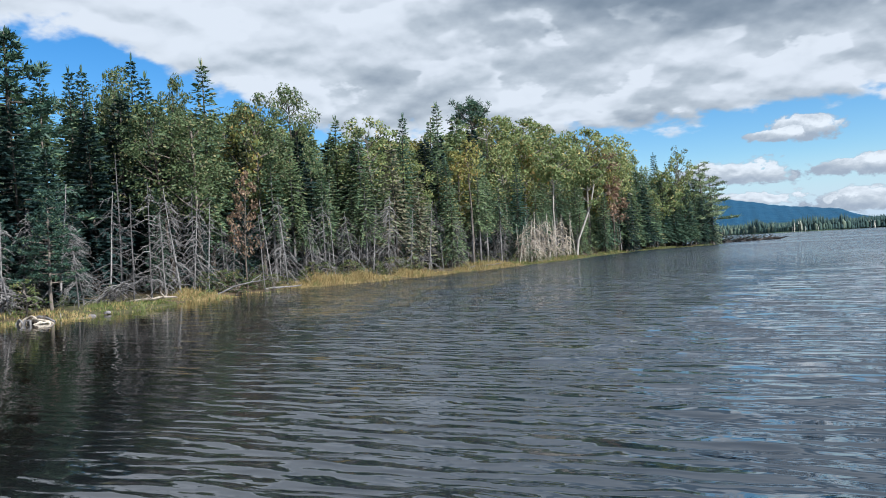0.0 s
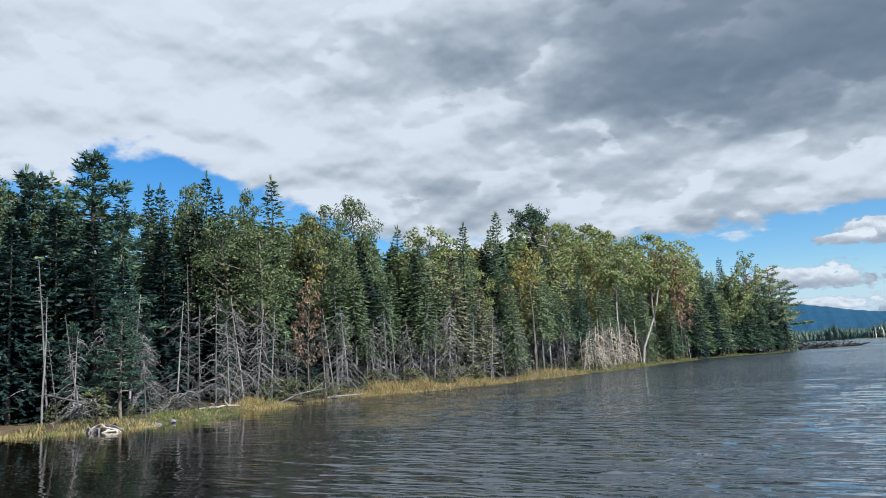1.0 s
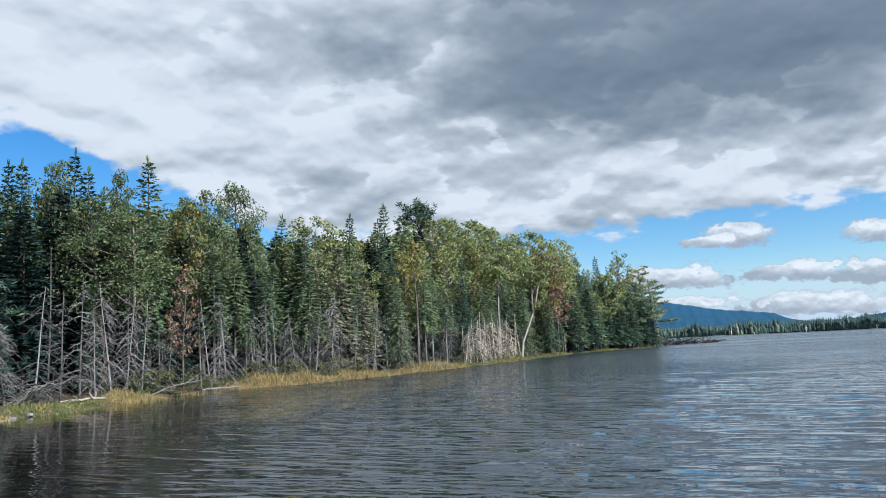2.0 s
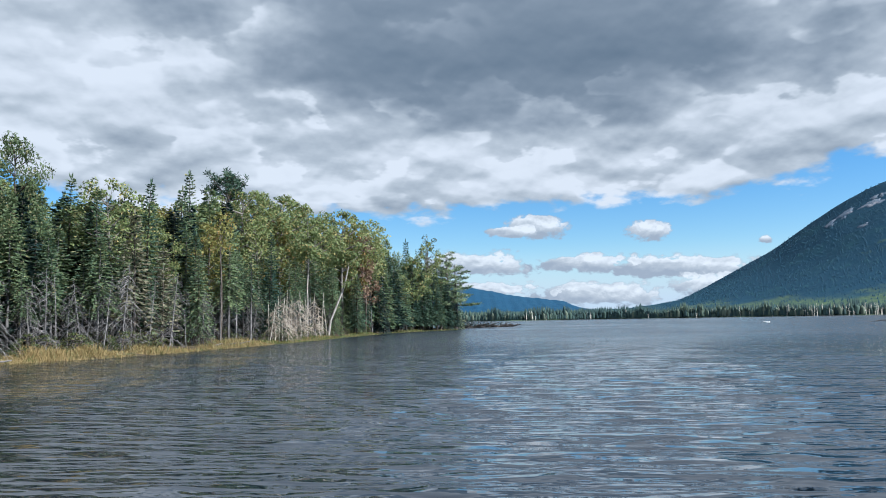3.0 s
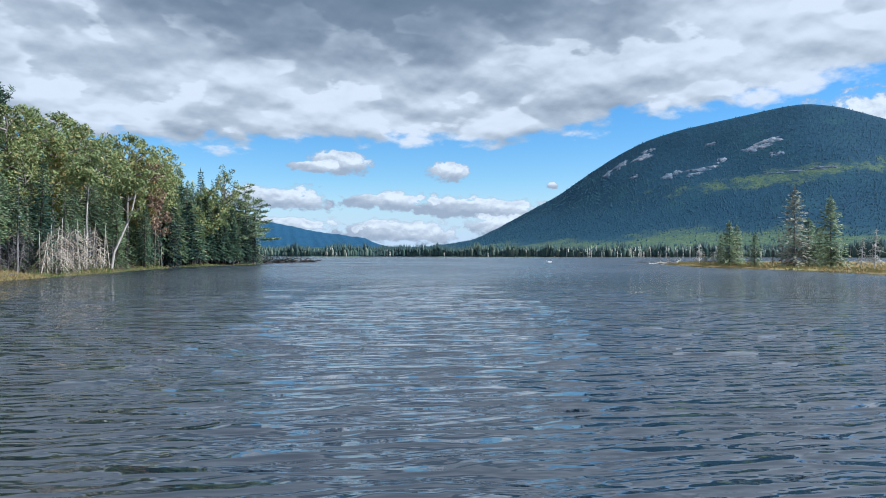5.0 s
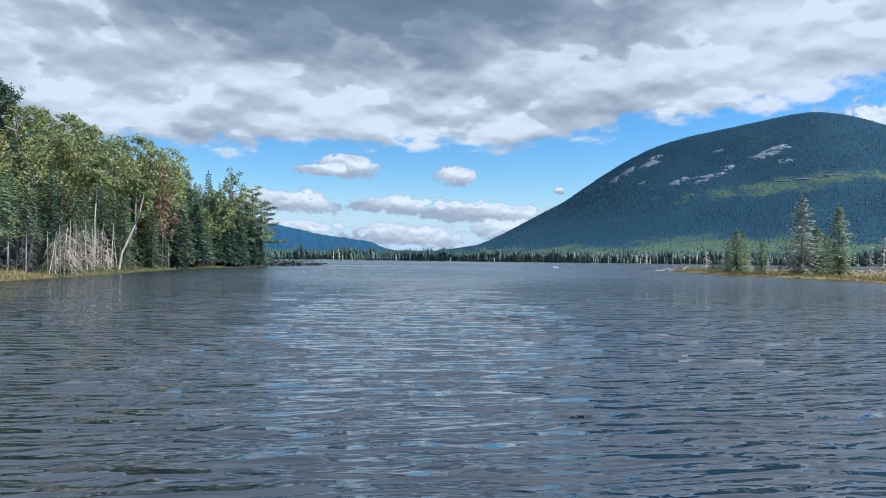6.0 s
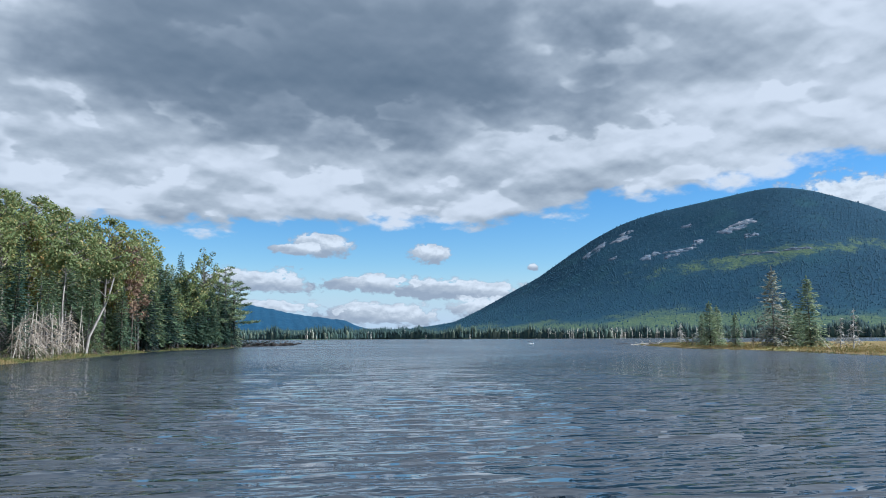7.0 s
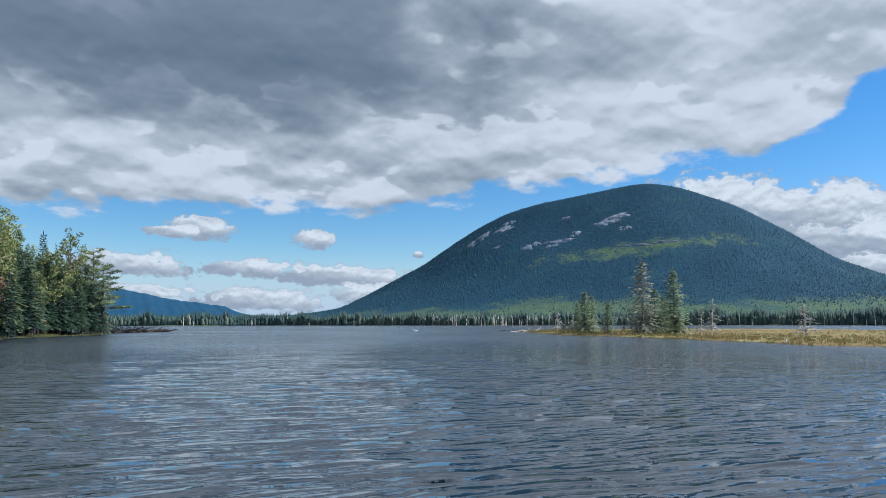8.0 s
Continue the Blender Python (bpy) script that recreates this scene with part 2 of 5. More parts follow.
def water_build(gr):
    p = place(gr)
    # ripples run across the wind: stretched along their crests
    turned = gr.node("ShaderNodeVectorRotate", {"Vector": p, "Angle": radians(27)}, rotation_type="Z_AXIS").outputs[0]
    s = gr.node("ShaderNodeVectorMath", {0: turned, 1: (0.42, 1.0, 0.0)}, operation="MULTIPLY").outputs[0]
    gust = gr.noise(gr.node("ShaderNodeVectorMath", {0: turned, 1: (0.4, 1.0, 0.0)}, operation="MULTIPLY").outputs[0], 0.03, 4.0, 0.55)
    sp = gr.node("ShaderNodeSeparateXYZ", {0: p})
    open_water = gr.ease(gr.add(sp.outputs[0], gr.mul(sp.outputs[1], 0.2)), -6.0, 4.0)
    reach = gr.math("SQRT", gr.add(gr.mul(sp.outputs[0], sp.outputs[0]), gr.mul(sp.outputs[1], sp.outputs[1])))
    out_there = gr.ease(reach, 12.0, 55.0)
    far_off = gr.ease(reach, 45.0, 140.0)
    # cat's paws near, longer waves out on the lake
    def train(freq, turn, drift):
        """A train of peaked waves, their crests broken and wandering."""
        v = gr.node("ShaderNodeVectorRotate", {"Vector": p, "Angle": radians(27 + turn)}, rotation_type="Z_AXIS").outputs[0]
        y = gr.node("ShaderNodeSeparateXYZ", {0: v}).outputs[1]
        flat = gr.node("ShaderNodeVectorMath", {0: v, 1: (0.5, 1.0, 0.0)}, operation="MULTIPLY").outputs[0]
        phase = gr.add(gr.mul(y, 2 * math.pi * freq), gr.mul(gr.noise(flat, freq * 0.45, 2.0, 0.5), drift))
        crest = gr.math("POWER", gr.add(gr.mul(gr.math("SINE", phase), 0.5), 0.5), 2.2)
        return gr.mul(crest, gr.ease(gr.noise(flat, freq * 0.3, 1.0, 0.5), 0.36, 0.62, 0.25, 1.0))

    h = gr.add(gr.mul(gr.noise(s, 3.4, 2.0, 0.55), 0.32), gr.mul(gr.noise(s, 0.35, 2.0, 0.5), 0.2))
    h = gr.add(h, gr.add(gr.mul(train(1.9, 6.0, 10.0), 0.21), gr.mul(train(3.3, -8.0, 10.0), 0.12)))
    h = gr.add(h, gr.add(gr.mul(gr.mul(train(0.8, -3.0, 10.0), 0.30), out_there), gr.mul(gr.mul(train(0.25, 3.0, 10.0), 0.7), far_off)))
    k = gr.mul(gr.ease(gust, 0.35, 0.65, 0.55, 1.0), gr.ease(open_water, 0.0, 1.0, 0.07, 1.0))
    bump = gr.node("ShaderNodeBump", {"Height": h, "Strength": k, "Distance": 0.30}).outputs[0]
    rough = gr.add(0.02, gr.mul(gr.ease(reach, 25.0, 95.0), gr.mul(gr.ease(gust, 0.35, 0.65, 0.15, 0.23), open_water)))
    # tea-brown body; the bank's dark and the sky's blue reflection put into its colour
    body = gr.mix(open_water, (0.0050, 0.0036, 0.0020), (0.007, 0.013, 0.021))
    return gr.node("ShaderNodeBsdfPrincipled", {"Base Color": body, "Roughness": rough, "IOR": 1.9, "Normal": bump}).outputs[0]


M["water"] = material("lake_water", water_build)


def soil_build(gr):
    p = place(gr)
    n, n2 = gr.noise(p, 0.8, 6.0, 0.65), gr.noise(p, 0.07, 3.0)
    c = gr.mix(gr.ease(n, 0.3, 0.7), (0.035, 0.026, 0.018), (0.10, 0.075, 0.045))
    c = gr.mix(gr.ease(n2, 0.5, 0.7), c, (0.06, 0.065, 0.03))
    return coat(gr, c, 0.95, n, 0.8, 0.2, 0.1)


def peat_build(gr):
    p = place(gr)
    n, n2 = gr.noise(p, 1.6, 6.0, 0.65), gr.noise(p, 0.12, 3.0)
    c = gr.mix(gr.ease(n, 0.3, 0.7), (0.08, 0.058, 0.025), (0.21, 0.15, 0.062))
    c = gr.mix(gr.ease(n2, 0.5, 0.72), c, (0.20, 0.19, 0.07))
    return coat(gr, c, 0.95, n, 0.8, 0.15, 0.1)


def wooded_build(gr):
    p = place(gr)
    n, n2 = gr.noise(p, 0.06, 6.0, 0.7), gr.noise(p, 0.006, 4.0)
    # distance haze and cloud shade put into the slope's base colour
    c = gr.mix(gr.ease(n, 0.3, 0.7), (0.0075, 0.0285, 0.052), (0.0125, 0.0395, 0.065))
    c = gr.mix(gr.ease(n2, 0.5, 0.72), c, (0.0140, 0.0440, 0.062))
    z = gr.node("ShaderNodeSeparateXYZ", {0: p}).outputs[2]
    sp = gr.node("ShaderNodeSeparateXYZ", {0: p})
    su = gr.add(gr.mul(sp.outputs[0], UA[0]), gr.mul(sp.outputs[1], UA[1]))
    # pale green along the foot: a sunlit band put into the colour
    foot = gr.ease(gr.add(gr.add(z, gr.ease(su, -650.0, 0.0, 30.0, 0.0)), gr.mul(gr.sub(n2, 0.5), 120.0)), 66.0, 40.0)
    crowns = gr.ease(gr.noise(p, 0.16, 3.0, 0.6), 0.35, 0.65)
    sunlit_green = gr.mix(crowns, (0.034, 0.062, 0.042), (0.080, 0.110, 0.056))
    c = gr.mix(gr.mul(foot, gr.ease(n, 0.2, 0.6, 0.35, 0.95)), c, sunlit_green)
    # a sunlit patch half way up, put into the colour
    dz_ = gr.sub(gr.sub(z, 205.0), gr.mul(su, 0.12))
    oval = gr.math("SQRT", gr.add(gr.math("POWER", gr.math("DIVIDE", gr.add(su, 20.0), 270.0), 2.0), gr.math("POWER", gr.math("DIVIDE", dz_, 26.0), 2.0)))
    sun_patch = gr.ease(gr.add(oval, gr.mul(gr.sub(gr.noise(p, 0.012, 7.0, 0.78), 0.5), 6.5)), 1.15, 0.15)
    c = gr.mix(gr.mul(sun_patch, 0.85), c, sunlit_green)
    canopy_n = gr.noise(p, 0.10, 4.0, 0.65)
    return coat(gr, c, 0.9, gr.add(canopy_n, gr.mul(n, 0.4)), 0.35, 7.0, 0.05)


def granite_build(gr):
    p = place(gr)
    n, n2 = gr.noise(p, 0.09, 6.0, 0.65), gr.noise(p, 0.02, 3.0)
    c = gr.mix(gr.ease(n, 0.35, 0.7), (0.06, 0.062, 0.07), (0.22, 0.195, 0.20))
    c = gr.mix(gr.ease(n2, 0.45, 0.65), c, (0.10, 0.10, 0.095))
    return coat(gr, c, 0.9, n, 0.8, 3.0, 0.2)


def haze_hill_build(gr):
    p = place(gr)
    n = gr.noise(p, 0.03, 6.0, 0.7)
    # wooded hill tinted blue: distance haze put into the base colour
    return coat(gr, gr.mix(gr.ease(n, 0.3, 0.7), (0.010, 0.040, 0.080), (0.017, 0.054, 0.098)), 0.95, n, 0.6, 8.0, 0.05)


def canopy_material(name, dark, light, odd, share):
    def build(gr):
        geo = gr.node("ShaderNodeNewGeometry")
        each, p = geo.outputs["Random Per Island"], geo.outputs["Position"]
        patch = gr.noise(p, 0.012, 4.0, 0.6)
        c = gr.mix(gr.add(gr.mul(each, 0.6), gr.mul(patch, 0.4)), dark, light)
        c = gr.mix(gr.math("GREATER_THAN", gr.add(gr.mul(each, 0.5), gr.mul(patch, 0.9)), 1.0 - share), c, odd)
        return coat(gr, c, 0.8, spec=0.1)
    return material(name, build)


M["soil"] = material("forest_floor", soil_build)
M["peat"] = material("sedge_peat", peat_build)
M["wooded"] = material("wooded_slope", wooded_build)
def ledge_build(gr):
    p = place(gr)
    n, n2 = gr.noise(p, 0.09, 6.0, 0.65), gr.noise(p, 0.025, 3.0)
    c = gr.mix(gr.ease(n, 0.4, 0.7), (0.055, 0.09, 0.13), (0.26, 0.25, 0.27))
    c = gr.mix(gr.ease(n2, 0.4, 0.62), c, (0.085, 0.11, 0.15))
    return coat(gr, c, 0.9, n, 0.6, 3.0, 0.1)


M["ledge"] = material("bluish_mottled_granite", ledge_build)
M["granite"] = material("granite", granite_build)
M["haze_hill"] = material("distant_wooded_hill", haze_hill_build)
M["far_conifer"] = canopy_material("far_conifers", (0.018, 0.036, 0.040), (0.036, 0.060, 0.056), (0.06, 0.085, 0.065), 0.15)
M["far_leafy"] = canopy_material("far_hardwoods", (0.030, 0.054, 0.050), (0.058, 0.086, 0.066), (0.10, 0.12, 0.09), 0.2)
# mountain spruces carry the slope's haze blue and cloud shade in their colour
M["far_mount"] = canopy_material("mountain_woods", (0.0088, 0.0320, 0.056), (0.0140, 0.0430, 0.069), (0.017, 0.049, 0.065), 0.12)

# ================= mesh helpers =================


class Pile:
    """Gathers vertices and faces of one mesh."""

    def __init__(self):
        self.v, self.f, self.n = [], [], 0

    def put(self, verts, faces):
        verts = np.asarray(verts, float).reshape(-1, 3)
        self.v.append(verts)
        self.f.append(np.asarray(faces, int) + self.n)
        self.n += len(verts)

    def tube(self, pts, radii, sides=5, cap=True):
        pts, radii = np.asarray(pts, float), np.asarray(radii, float)
        d = np.gradient(pts, axis=0)
        d /= np.linalg.norm(d, axis=1)[:, None] + 1e-9
        ref = np.where(np.abs(d[:, 2:3]) > 0.9, [[1.0, 0, 0]], [[0, 0, 1.0]])
        a = np.cross(d, ref)
        a /= np.linalg.norm(a, axis=1)[:, None] + 1e-9
        b = np.cross(d, a)
        th = np.arange(sides) * 2 * math.pi / sides
        ring = pts[:, None] + radii[:, None, None] * (a[:, None] * np.cos(th)[None, :, None] + b[:, None] * np.sin(th)[None, :, None])
        k, s = np.meshgrid(np.arange(len(pts) - 1), np.arange(sides), indexing="ij")
        s2 = (s + 1) % sides
        q = np.stack([k * sides + s, k * sides + s2, (k + 1) * sides + s2, (k + 1) * sides + s], -1).reshape(-1, 4)
        self.put(ring.reshape(-1, 3), q)

    def blades(self, base, way_, side, length, width, dip=0.0):
        """Diamond-shaped sprays: base, direction, side direction, length, width, each an array."""
        base, way_, side = (np.asarray(q, float).reshape(-1, 3) for q in (base, way_, side))
        n = len(base)
        length, width = np.broadcast_to(length, n)[:, None], np.broadcast_to(width, n)[:, None]
        drop = np.array([0, 0, -1.0]) * length * dip
        m = base + way_ * length * 0.5
        v = np.stack([base, m + side * width / 2 + drop, base + way_ * length, m - side * width / 2 + drop], 1)
        self.put(v.reshape(-1, 3), np.arange(n * 4).reshape(-1, 4))

    def mesh(self, name, mat, smooth=False):
        me = bpy.data.meshes.new(name)
        v = np.concatenate(self.v) if self.v else np.zeros((0, 3))
        sizes = [f.shape[1] for f in self.f]
        loops = np.concatenate([f.ravel() for f in self.f])
        totals = np.concatenate([np.full(len(f), s) for f, s in zip(self.f, sizes)])
        me.vertices.add(len(v))
        me.vertices.foreach_set("co", v.astype(np.float32).ravel())
        me.loops.add(len(loops))
        me.loops.foreach_set("vertex_index", loops.astype(np.int32))
        me.polygons.add(len(totals))
        me.polygons.foreach_set("loop_start", np.concatenate([[0], np.cumsum(totals)[:-1]]).astype(np.int32))
        me.update(calc_edges=True)
        for m in mat if isinstance(mat, list) else [mat]:
            me.materials.append(m)
        if smooth:
            me.polygons.foreach_set("use_smooth", np.ones(len(totals), bool))
        return me


def part(name, me, parent, label=""):
    ob = new(name, me)
    ob.parent = parent
    return tagged(ob, label)


def rng(seed):
    return np.random.default_rng(seed)


def unit(v):
    return v / (np.linalg.norm(v, axis=-1, keepdims=True) + 1e-9)


def polar(a, r, z=0.0):
    return (r * math.sin(radians(a)), r * math.cos(radians(a)), z)


def grid_faces(rows, cols, wrap=False):
    k, s = np.meshgrid(np.arange(rows - 1), np.arange(cols if wrap else cols - 1), indexing="ij")
    s2 = (s + 1) % cols
    return np.stack([k * cols + s, k * cols + s2, (k + 1) * cols + s2, (k + 1) * cols + s], -1).reshape(-1, 4)


def away(poly, x, y):
    """Signed distance to a closed outline, inside positive."""
    best, inside = np.full(x.shape, 1e9), np.zeros(x.shape, bool)
    for (x0, y0), (x1, y1) in zip(poly, poly[1:] + poly[:1]):
        ex, ey = x1 - x0, y1 - y0
        t = np.clip(((x - x0) * ex + (y - y0) * ey) / (ex * ex + ey * ey + 1e-9), 0, 1)
        best = np.minimum(best, np.hypot(x - x0 - t * ex, y - y0 - t * ey))
        cross_ = (y0 > y) != (y1 > y)
        inside ^= cross_ & (x < ex * (y - y0) / (ey if ey else 1e-9) + x0)
    return np.where(inside, best, -best)


def step(x, lo, hi):
    t = np.clip((x - lo) / (hi - lo), 0, 1)
    return t * t * (3 - 2 * t)


# ================= plan of the land =================
# the wooded point: compass degrees and metres along its water's edge
SHORE = [(-75, 40), (-60, 36), (-48, 35), (-36, 35), (-32.8, 34), (-29.6, 33.5), (-24, 36), (-20, 42), (-14.7, 44.5), (-11.2, 50),
         (-5.6, 53), (0.1, 60), (6.2, 74), (10.8, 93), (13.8, 113), (16.8, 131), (19.7, 143), (20.5, 150)]
POINT = [polar(a, r)[:2] for a, r in SHORE + [(20.2, 162), (17, 200), (5, 270), (-20, 300), (-60, 280), (-80, 120)]]
# the sedge island
ISLE_EDGE = [(51.2, 176), (53, 145), (55, 124), (60, 110), (65.3, 91), (70.2, 79), (72.7, 73.5), (76.7, 73), (83, 76), (94, 95),
             (94, 150), (84, 210), (73, 245), (66, 255), (59, 235), (53.5, 200)]
ISLE = [polar(a, r)[:2] for a, r in ISLE_EDGE]


def far_edge(a):
    """Distance of the far shore over the compass."""
    a = np.asarray(a, float)
    return 620 + 26 * np.sin(np.radians(a) * 5 + 0.4) + 14 * np.sin(np.radians(a) * 13) + 7 * np.sin(np.radians(a) * 37)


def land(x, y):
    """Height of the ground."""
    x, y = np.asarray(x, float), np.asarray(y, float)
    r, a = np.hypot(x, y), np.degrees(np.arctan2(x, y))
    wob = 0.8 * np.sin(x * 0.31 + y * 0.17) + 0.6 * np.sin(x * 0.13 - y * 0.43)
    d1 = away(POINT, x, y) + wob
    d2 = away(ISLE, x, y) + wob
    d3 = r - far_edge(a)
    z = np.full(x.shape, -1.6)
    z = np.maximum(z, -1.6 + 1.85 * step(d1, -5, 2) + 0.9 * step(d1, 2, 20) + 1.2 * step(d1, 20, 60))
    z = np.maximum(z, -1.6 + 1.78 * step(d2, -5, 2.5))
    z = np.maximum(z, -1.6 + 2.4 * step(d3, -12, 6) + 0.012 * np.clip(d3, 0, 4000))
    return z


cols = np.concatenate([np.arange(-180, -80, 5.0), np.arange(-80, 100, 1.2), np.arange(100, 180, 5.0)])
rings = np.concatenate([[0.0], 4 * np.exp(np.linspace(0, math.log(4600 / 4), 220))])
R_, A_ = np.meshgrid(rings, np.radians(cols), indexing="ij")
gx, gy = R_ * np.sin(A_), R_ * np.cos(A_)
gz = land(gx, gy)
pile = Pile()
pile.put(np.stack([gx, gy, gz], -1), grid_faces(len(rings), len(cols), True))
me = pile.mesh("ground", [M["soil"], M["peat"], M["wooded"]], True)
cx = np.array([me.polygons[i].center[:2] for i in range(len(me.polygons))])
slot = np.where(away(ISLE, cx[:, 0], cx[:, 1]) > -4, 1, np.where(np.hypot(cx[:, 0], cx[:, 1]) > 560, 2, 0))
me.polygons.foreach_set("material_index", slot.astype(np.int32))
tagged(new("ground", me), "lake bed and low wooded land round a mountain lake", "ground", kind="structure")

# ---- water ----
wcols = np.concatenate([np.arange(-180, -42, 6.0), np.arange(-42, 84, 0.75), np.arange(84, 180, 6.0)])
NR, NEAR, FAR = 560, 4.8, 110.0
wr = np.concatenate([[0.0, 2.0], NEAR * np.exp(np.linspace(0, math.log(FAR / NEAR), NR)), FAR * np.exp(np.linspace(0, math.log(760 / FAR), 30))[1:]])
R_, A_ = np.meshgrid(wr, np.radians(wcols), indexing="ij")
wx, wy = R_ * np.sin(A_), R_ * np.cos(A_)
wz = np.zeros_like(wx)
rw = rng(5)
grain = np.maximum(R_, 0.5) * (math.log(FAR / NEAR) / NR)
# wind ripples over a little longer waves
turn_step = np.maximum(R_, 0.5) * radians(0.75)
power = np.zeros_like(wx) + 1e-12
for i in range(60):
    lam = 0.34 * (5.0 ** rw.random())
    th = radians(27 + rw.normal(0, 24.0))
    k = 2 * math.pi / lam
    kr, kt = np.abs(k * np.cos(th - A_)), np.abs(k * np.sin(th - A_))
    amp = 0.012 / k * step(2 * math.pi / (kr * grain + kt * turn_step), 3.0, 5.0)
    wz += amp * np.sin(k * (wx * math.sin(th) + wy * math.cos(th)) + rw.random() * 6.28)
    power += amp * amp / 2
# peaked crests between flat troughs
sig = np.sqrt(power)
wz = sig * (np.exp(0.5 * np.clip(wz / sig, -3, 2.5)) - 1.13) / 0.5
# lee under the wooded bank, open lake beyond
calm = 0.07 + 0.93 * step(wx + 0.2 * wy, -9.0, 5.0)
gusts = 0.9 + 0.25 * np.sin(wx * 0.09 + 0.6 * np.sin(wy * 0.05)) * np.sin(wy * 0.07 + 1.0)
wz *= calm * gusts * step(FAR - R_, 0, 50)
pile = Pile()
pile.put(np.stack([wx, wy, wz], -1), grid_faces(len(wr), len(wcols), True))
tagged(new("water", pile.mesh("water", M["water"], True)), "dark rippled lake water reflecting cloudy sky and trees", "lake", kind="structure")

# ================= mountain and far hills =================
RIDGE = [(24, 0.3), (29, 0.5), (34, 0.75), (37.4, 1.25), (39.5, 2.3), (41.7, 3.5), (44, 4.7), (46.2, 6.25), (48.5, 7.7), (50.7, 8.75),
         (53, 9.4), (57.3, 10.15), (60, 10.6), (61.6, 10.72), (63.7, 10.3), (67.6, 8.75), (71.3, 6.5), (74, 4.6), (77, 3.3), (82, 1.6), (90, 0.6), (98, 0.2)]
ru = [PEAK_R * math.tan(radians(a - PEAK_AZ)) for a, e in RIDGE]
rz = [math.tan(radians(max(e - 0.16, 0.1))) * PEAK_R / math.cos(radians(a - PEAK_AZ)) for a, e in RIDGE]


def smooth_interp(x, xs, ys, w):
    return sum(np.interp(x + o * w, xs, ys) for o in (-1, -0.5, 0, 0.5, 1)) / 5


def mount(u, v):
    """Height of the mountain: u along its ridge, v across it, v=0 the crest."""
    z = smooth_interp(u * np.where(v < 0, 1 - 1.05 * v / PEAK_R, 1.0), ru, rz, 28.0)
    front = np.clip(1 + v / 1250.0, 0, 1)
    g_ = np.where(v < 0, 0.12 * front + 0.88 * (front ** 2.1) * (1.32 - 0.32 * front ** 2), np.clip(1 - v / 1500.0, 0, 1) ** 1.5)
    rough = 5 * np.sin(u * 0.013 + v * 0.004 + 1) * np.sin(v * 0.009) + 1.5 * np.sin(u * 0.037 - v * 0.012)
    return z * np.clip(g_, 0, 1) + rough * step(z * g_, 20, 120) * step(-v, 0, 150) + 3.0


def mount_at(u, v):
    xy = (PEAK_R + v)[..., None] * np.array(VA) + u[..., None] * np.array(UA)
    return np.concatenate([xy, mount(u, v)[..., None]], -1)


mu, mv = np.meshgrid(np.linspace(-2100, 2300, 260), np.linspace(-1320, 1300, 140), indexing="ij")
pile = Pile()
pile.put(mount_at(mu, mv), grid_faces(260, 140))
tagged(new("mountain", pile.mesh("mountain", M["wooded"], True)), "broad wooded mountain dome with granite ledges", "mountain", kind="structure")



def slope_point(a, e):
    """Where on the front slope a line of sight at compass a, e degrees up, meets the mountain."""
    for v in np.arange(-1240.0, 0.0, 4.0):
        u = (PEAK_R + v) * math.tan(radians(a - PEAK_AZ))
        if math.degrees(math.atan2(float(mount(np.array(u), np.array(v))), math.hypot(u, PEAK_R + v))) >= e:
            return u, v
    return u, v


# bare ledges: compass, degrees up, half length, half depth along the slope
SIGHTED = [(50.2, 7.35, 42, 60), (48.6, 6.8, 30, 60), (47.7, 6.2, 26, 60), (52.2, 5.9, 30, 50), (54.4, 6.35, 55, 34), (53.9, 6.0, 30, 24), (59.2, 8.2, 75, 50), (58.3, 7.7, 30, 30),
           (55.1, 8.15, 26, 26), (56.0, 7.0, 20, 34), (60.6, 5.95, 70, 10), (62.5, 6.15, 40, 9), (59.9, 7.3, 30, 20), (49.6, 5.9, 22, 26)]
LEDGES = [(*slope_point(a, e), lu, lv) for a, e, lu, lv in SIGHTED]


def ledge(u, v, a, b, seed):
    r0 = rng(seed)
    ph = r0.random(6) * 6.28
    th, rr = np.meshgrid(np.linspace(0, 2 * math.pi, 29)[:-1], np.linspace(0, 1, 7), indexing="ij")
    edge = 1 + 0.28 * np.sin(3 * th + ph[0]) + 0.2 * np.sin(5 * th + ph[1]) + 0.12 * np.sin(9 * th + ph[2])
    uu, vv = u + a * rr * edge * np.cos(th), v + b * rr * edge * np.sin(th)
    p = mount_at(uu, vv)
    p[..., 2] += 2.6 * (1 - rr ** 4) + 1.2 * np.sin(uu * 0.2) * np.cos(vv * 0.17) * (1 - rr) - 2 * rr ** 4
    q = Pile()
    k = np.arange(28)
    f = []
    for j in range(6):
        f.append(np.stack([k * 7 + j, ((k + 1) % 28) * 7 + j, ((k + 1) % 28) * 7 + j + 1, k * 7 + j + 1], -1))
    q.put(p.reshape(-1, 3), np.concatenate(f))
    ob = new("rock_ledge", q.mesh("rock_ledge", M["ledge"], False))
    tagged(ob, "bare pinkish granite ledge on the mountainside", "rock ledge", "mountain ledges")


for i, (lu, lv, la, lb) in enumerate(LEDGES):
    rl = random.Random(400 + i)
    for j in range(4):
        k = (0.48, 0.36, 0.3, 0.22)[j]
        ledge(lu + rl.uniform(-0.8, 0.8) * la * (j > 0), lv + rl.uniform(-0.8, 0.8) * lb * (j > 0), la * k * rl.uniform(0.8, 1.3), lb * k * rl.uniform(0.7, 1.1), 300 + 7 * i + j)


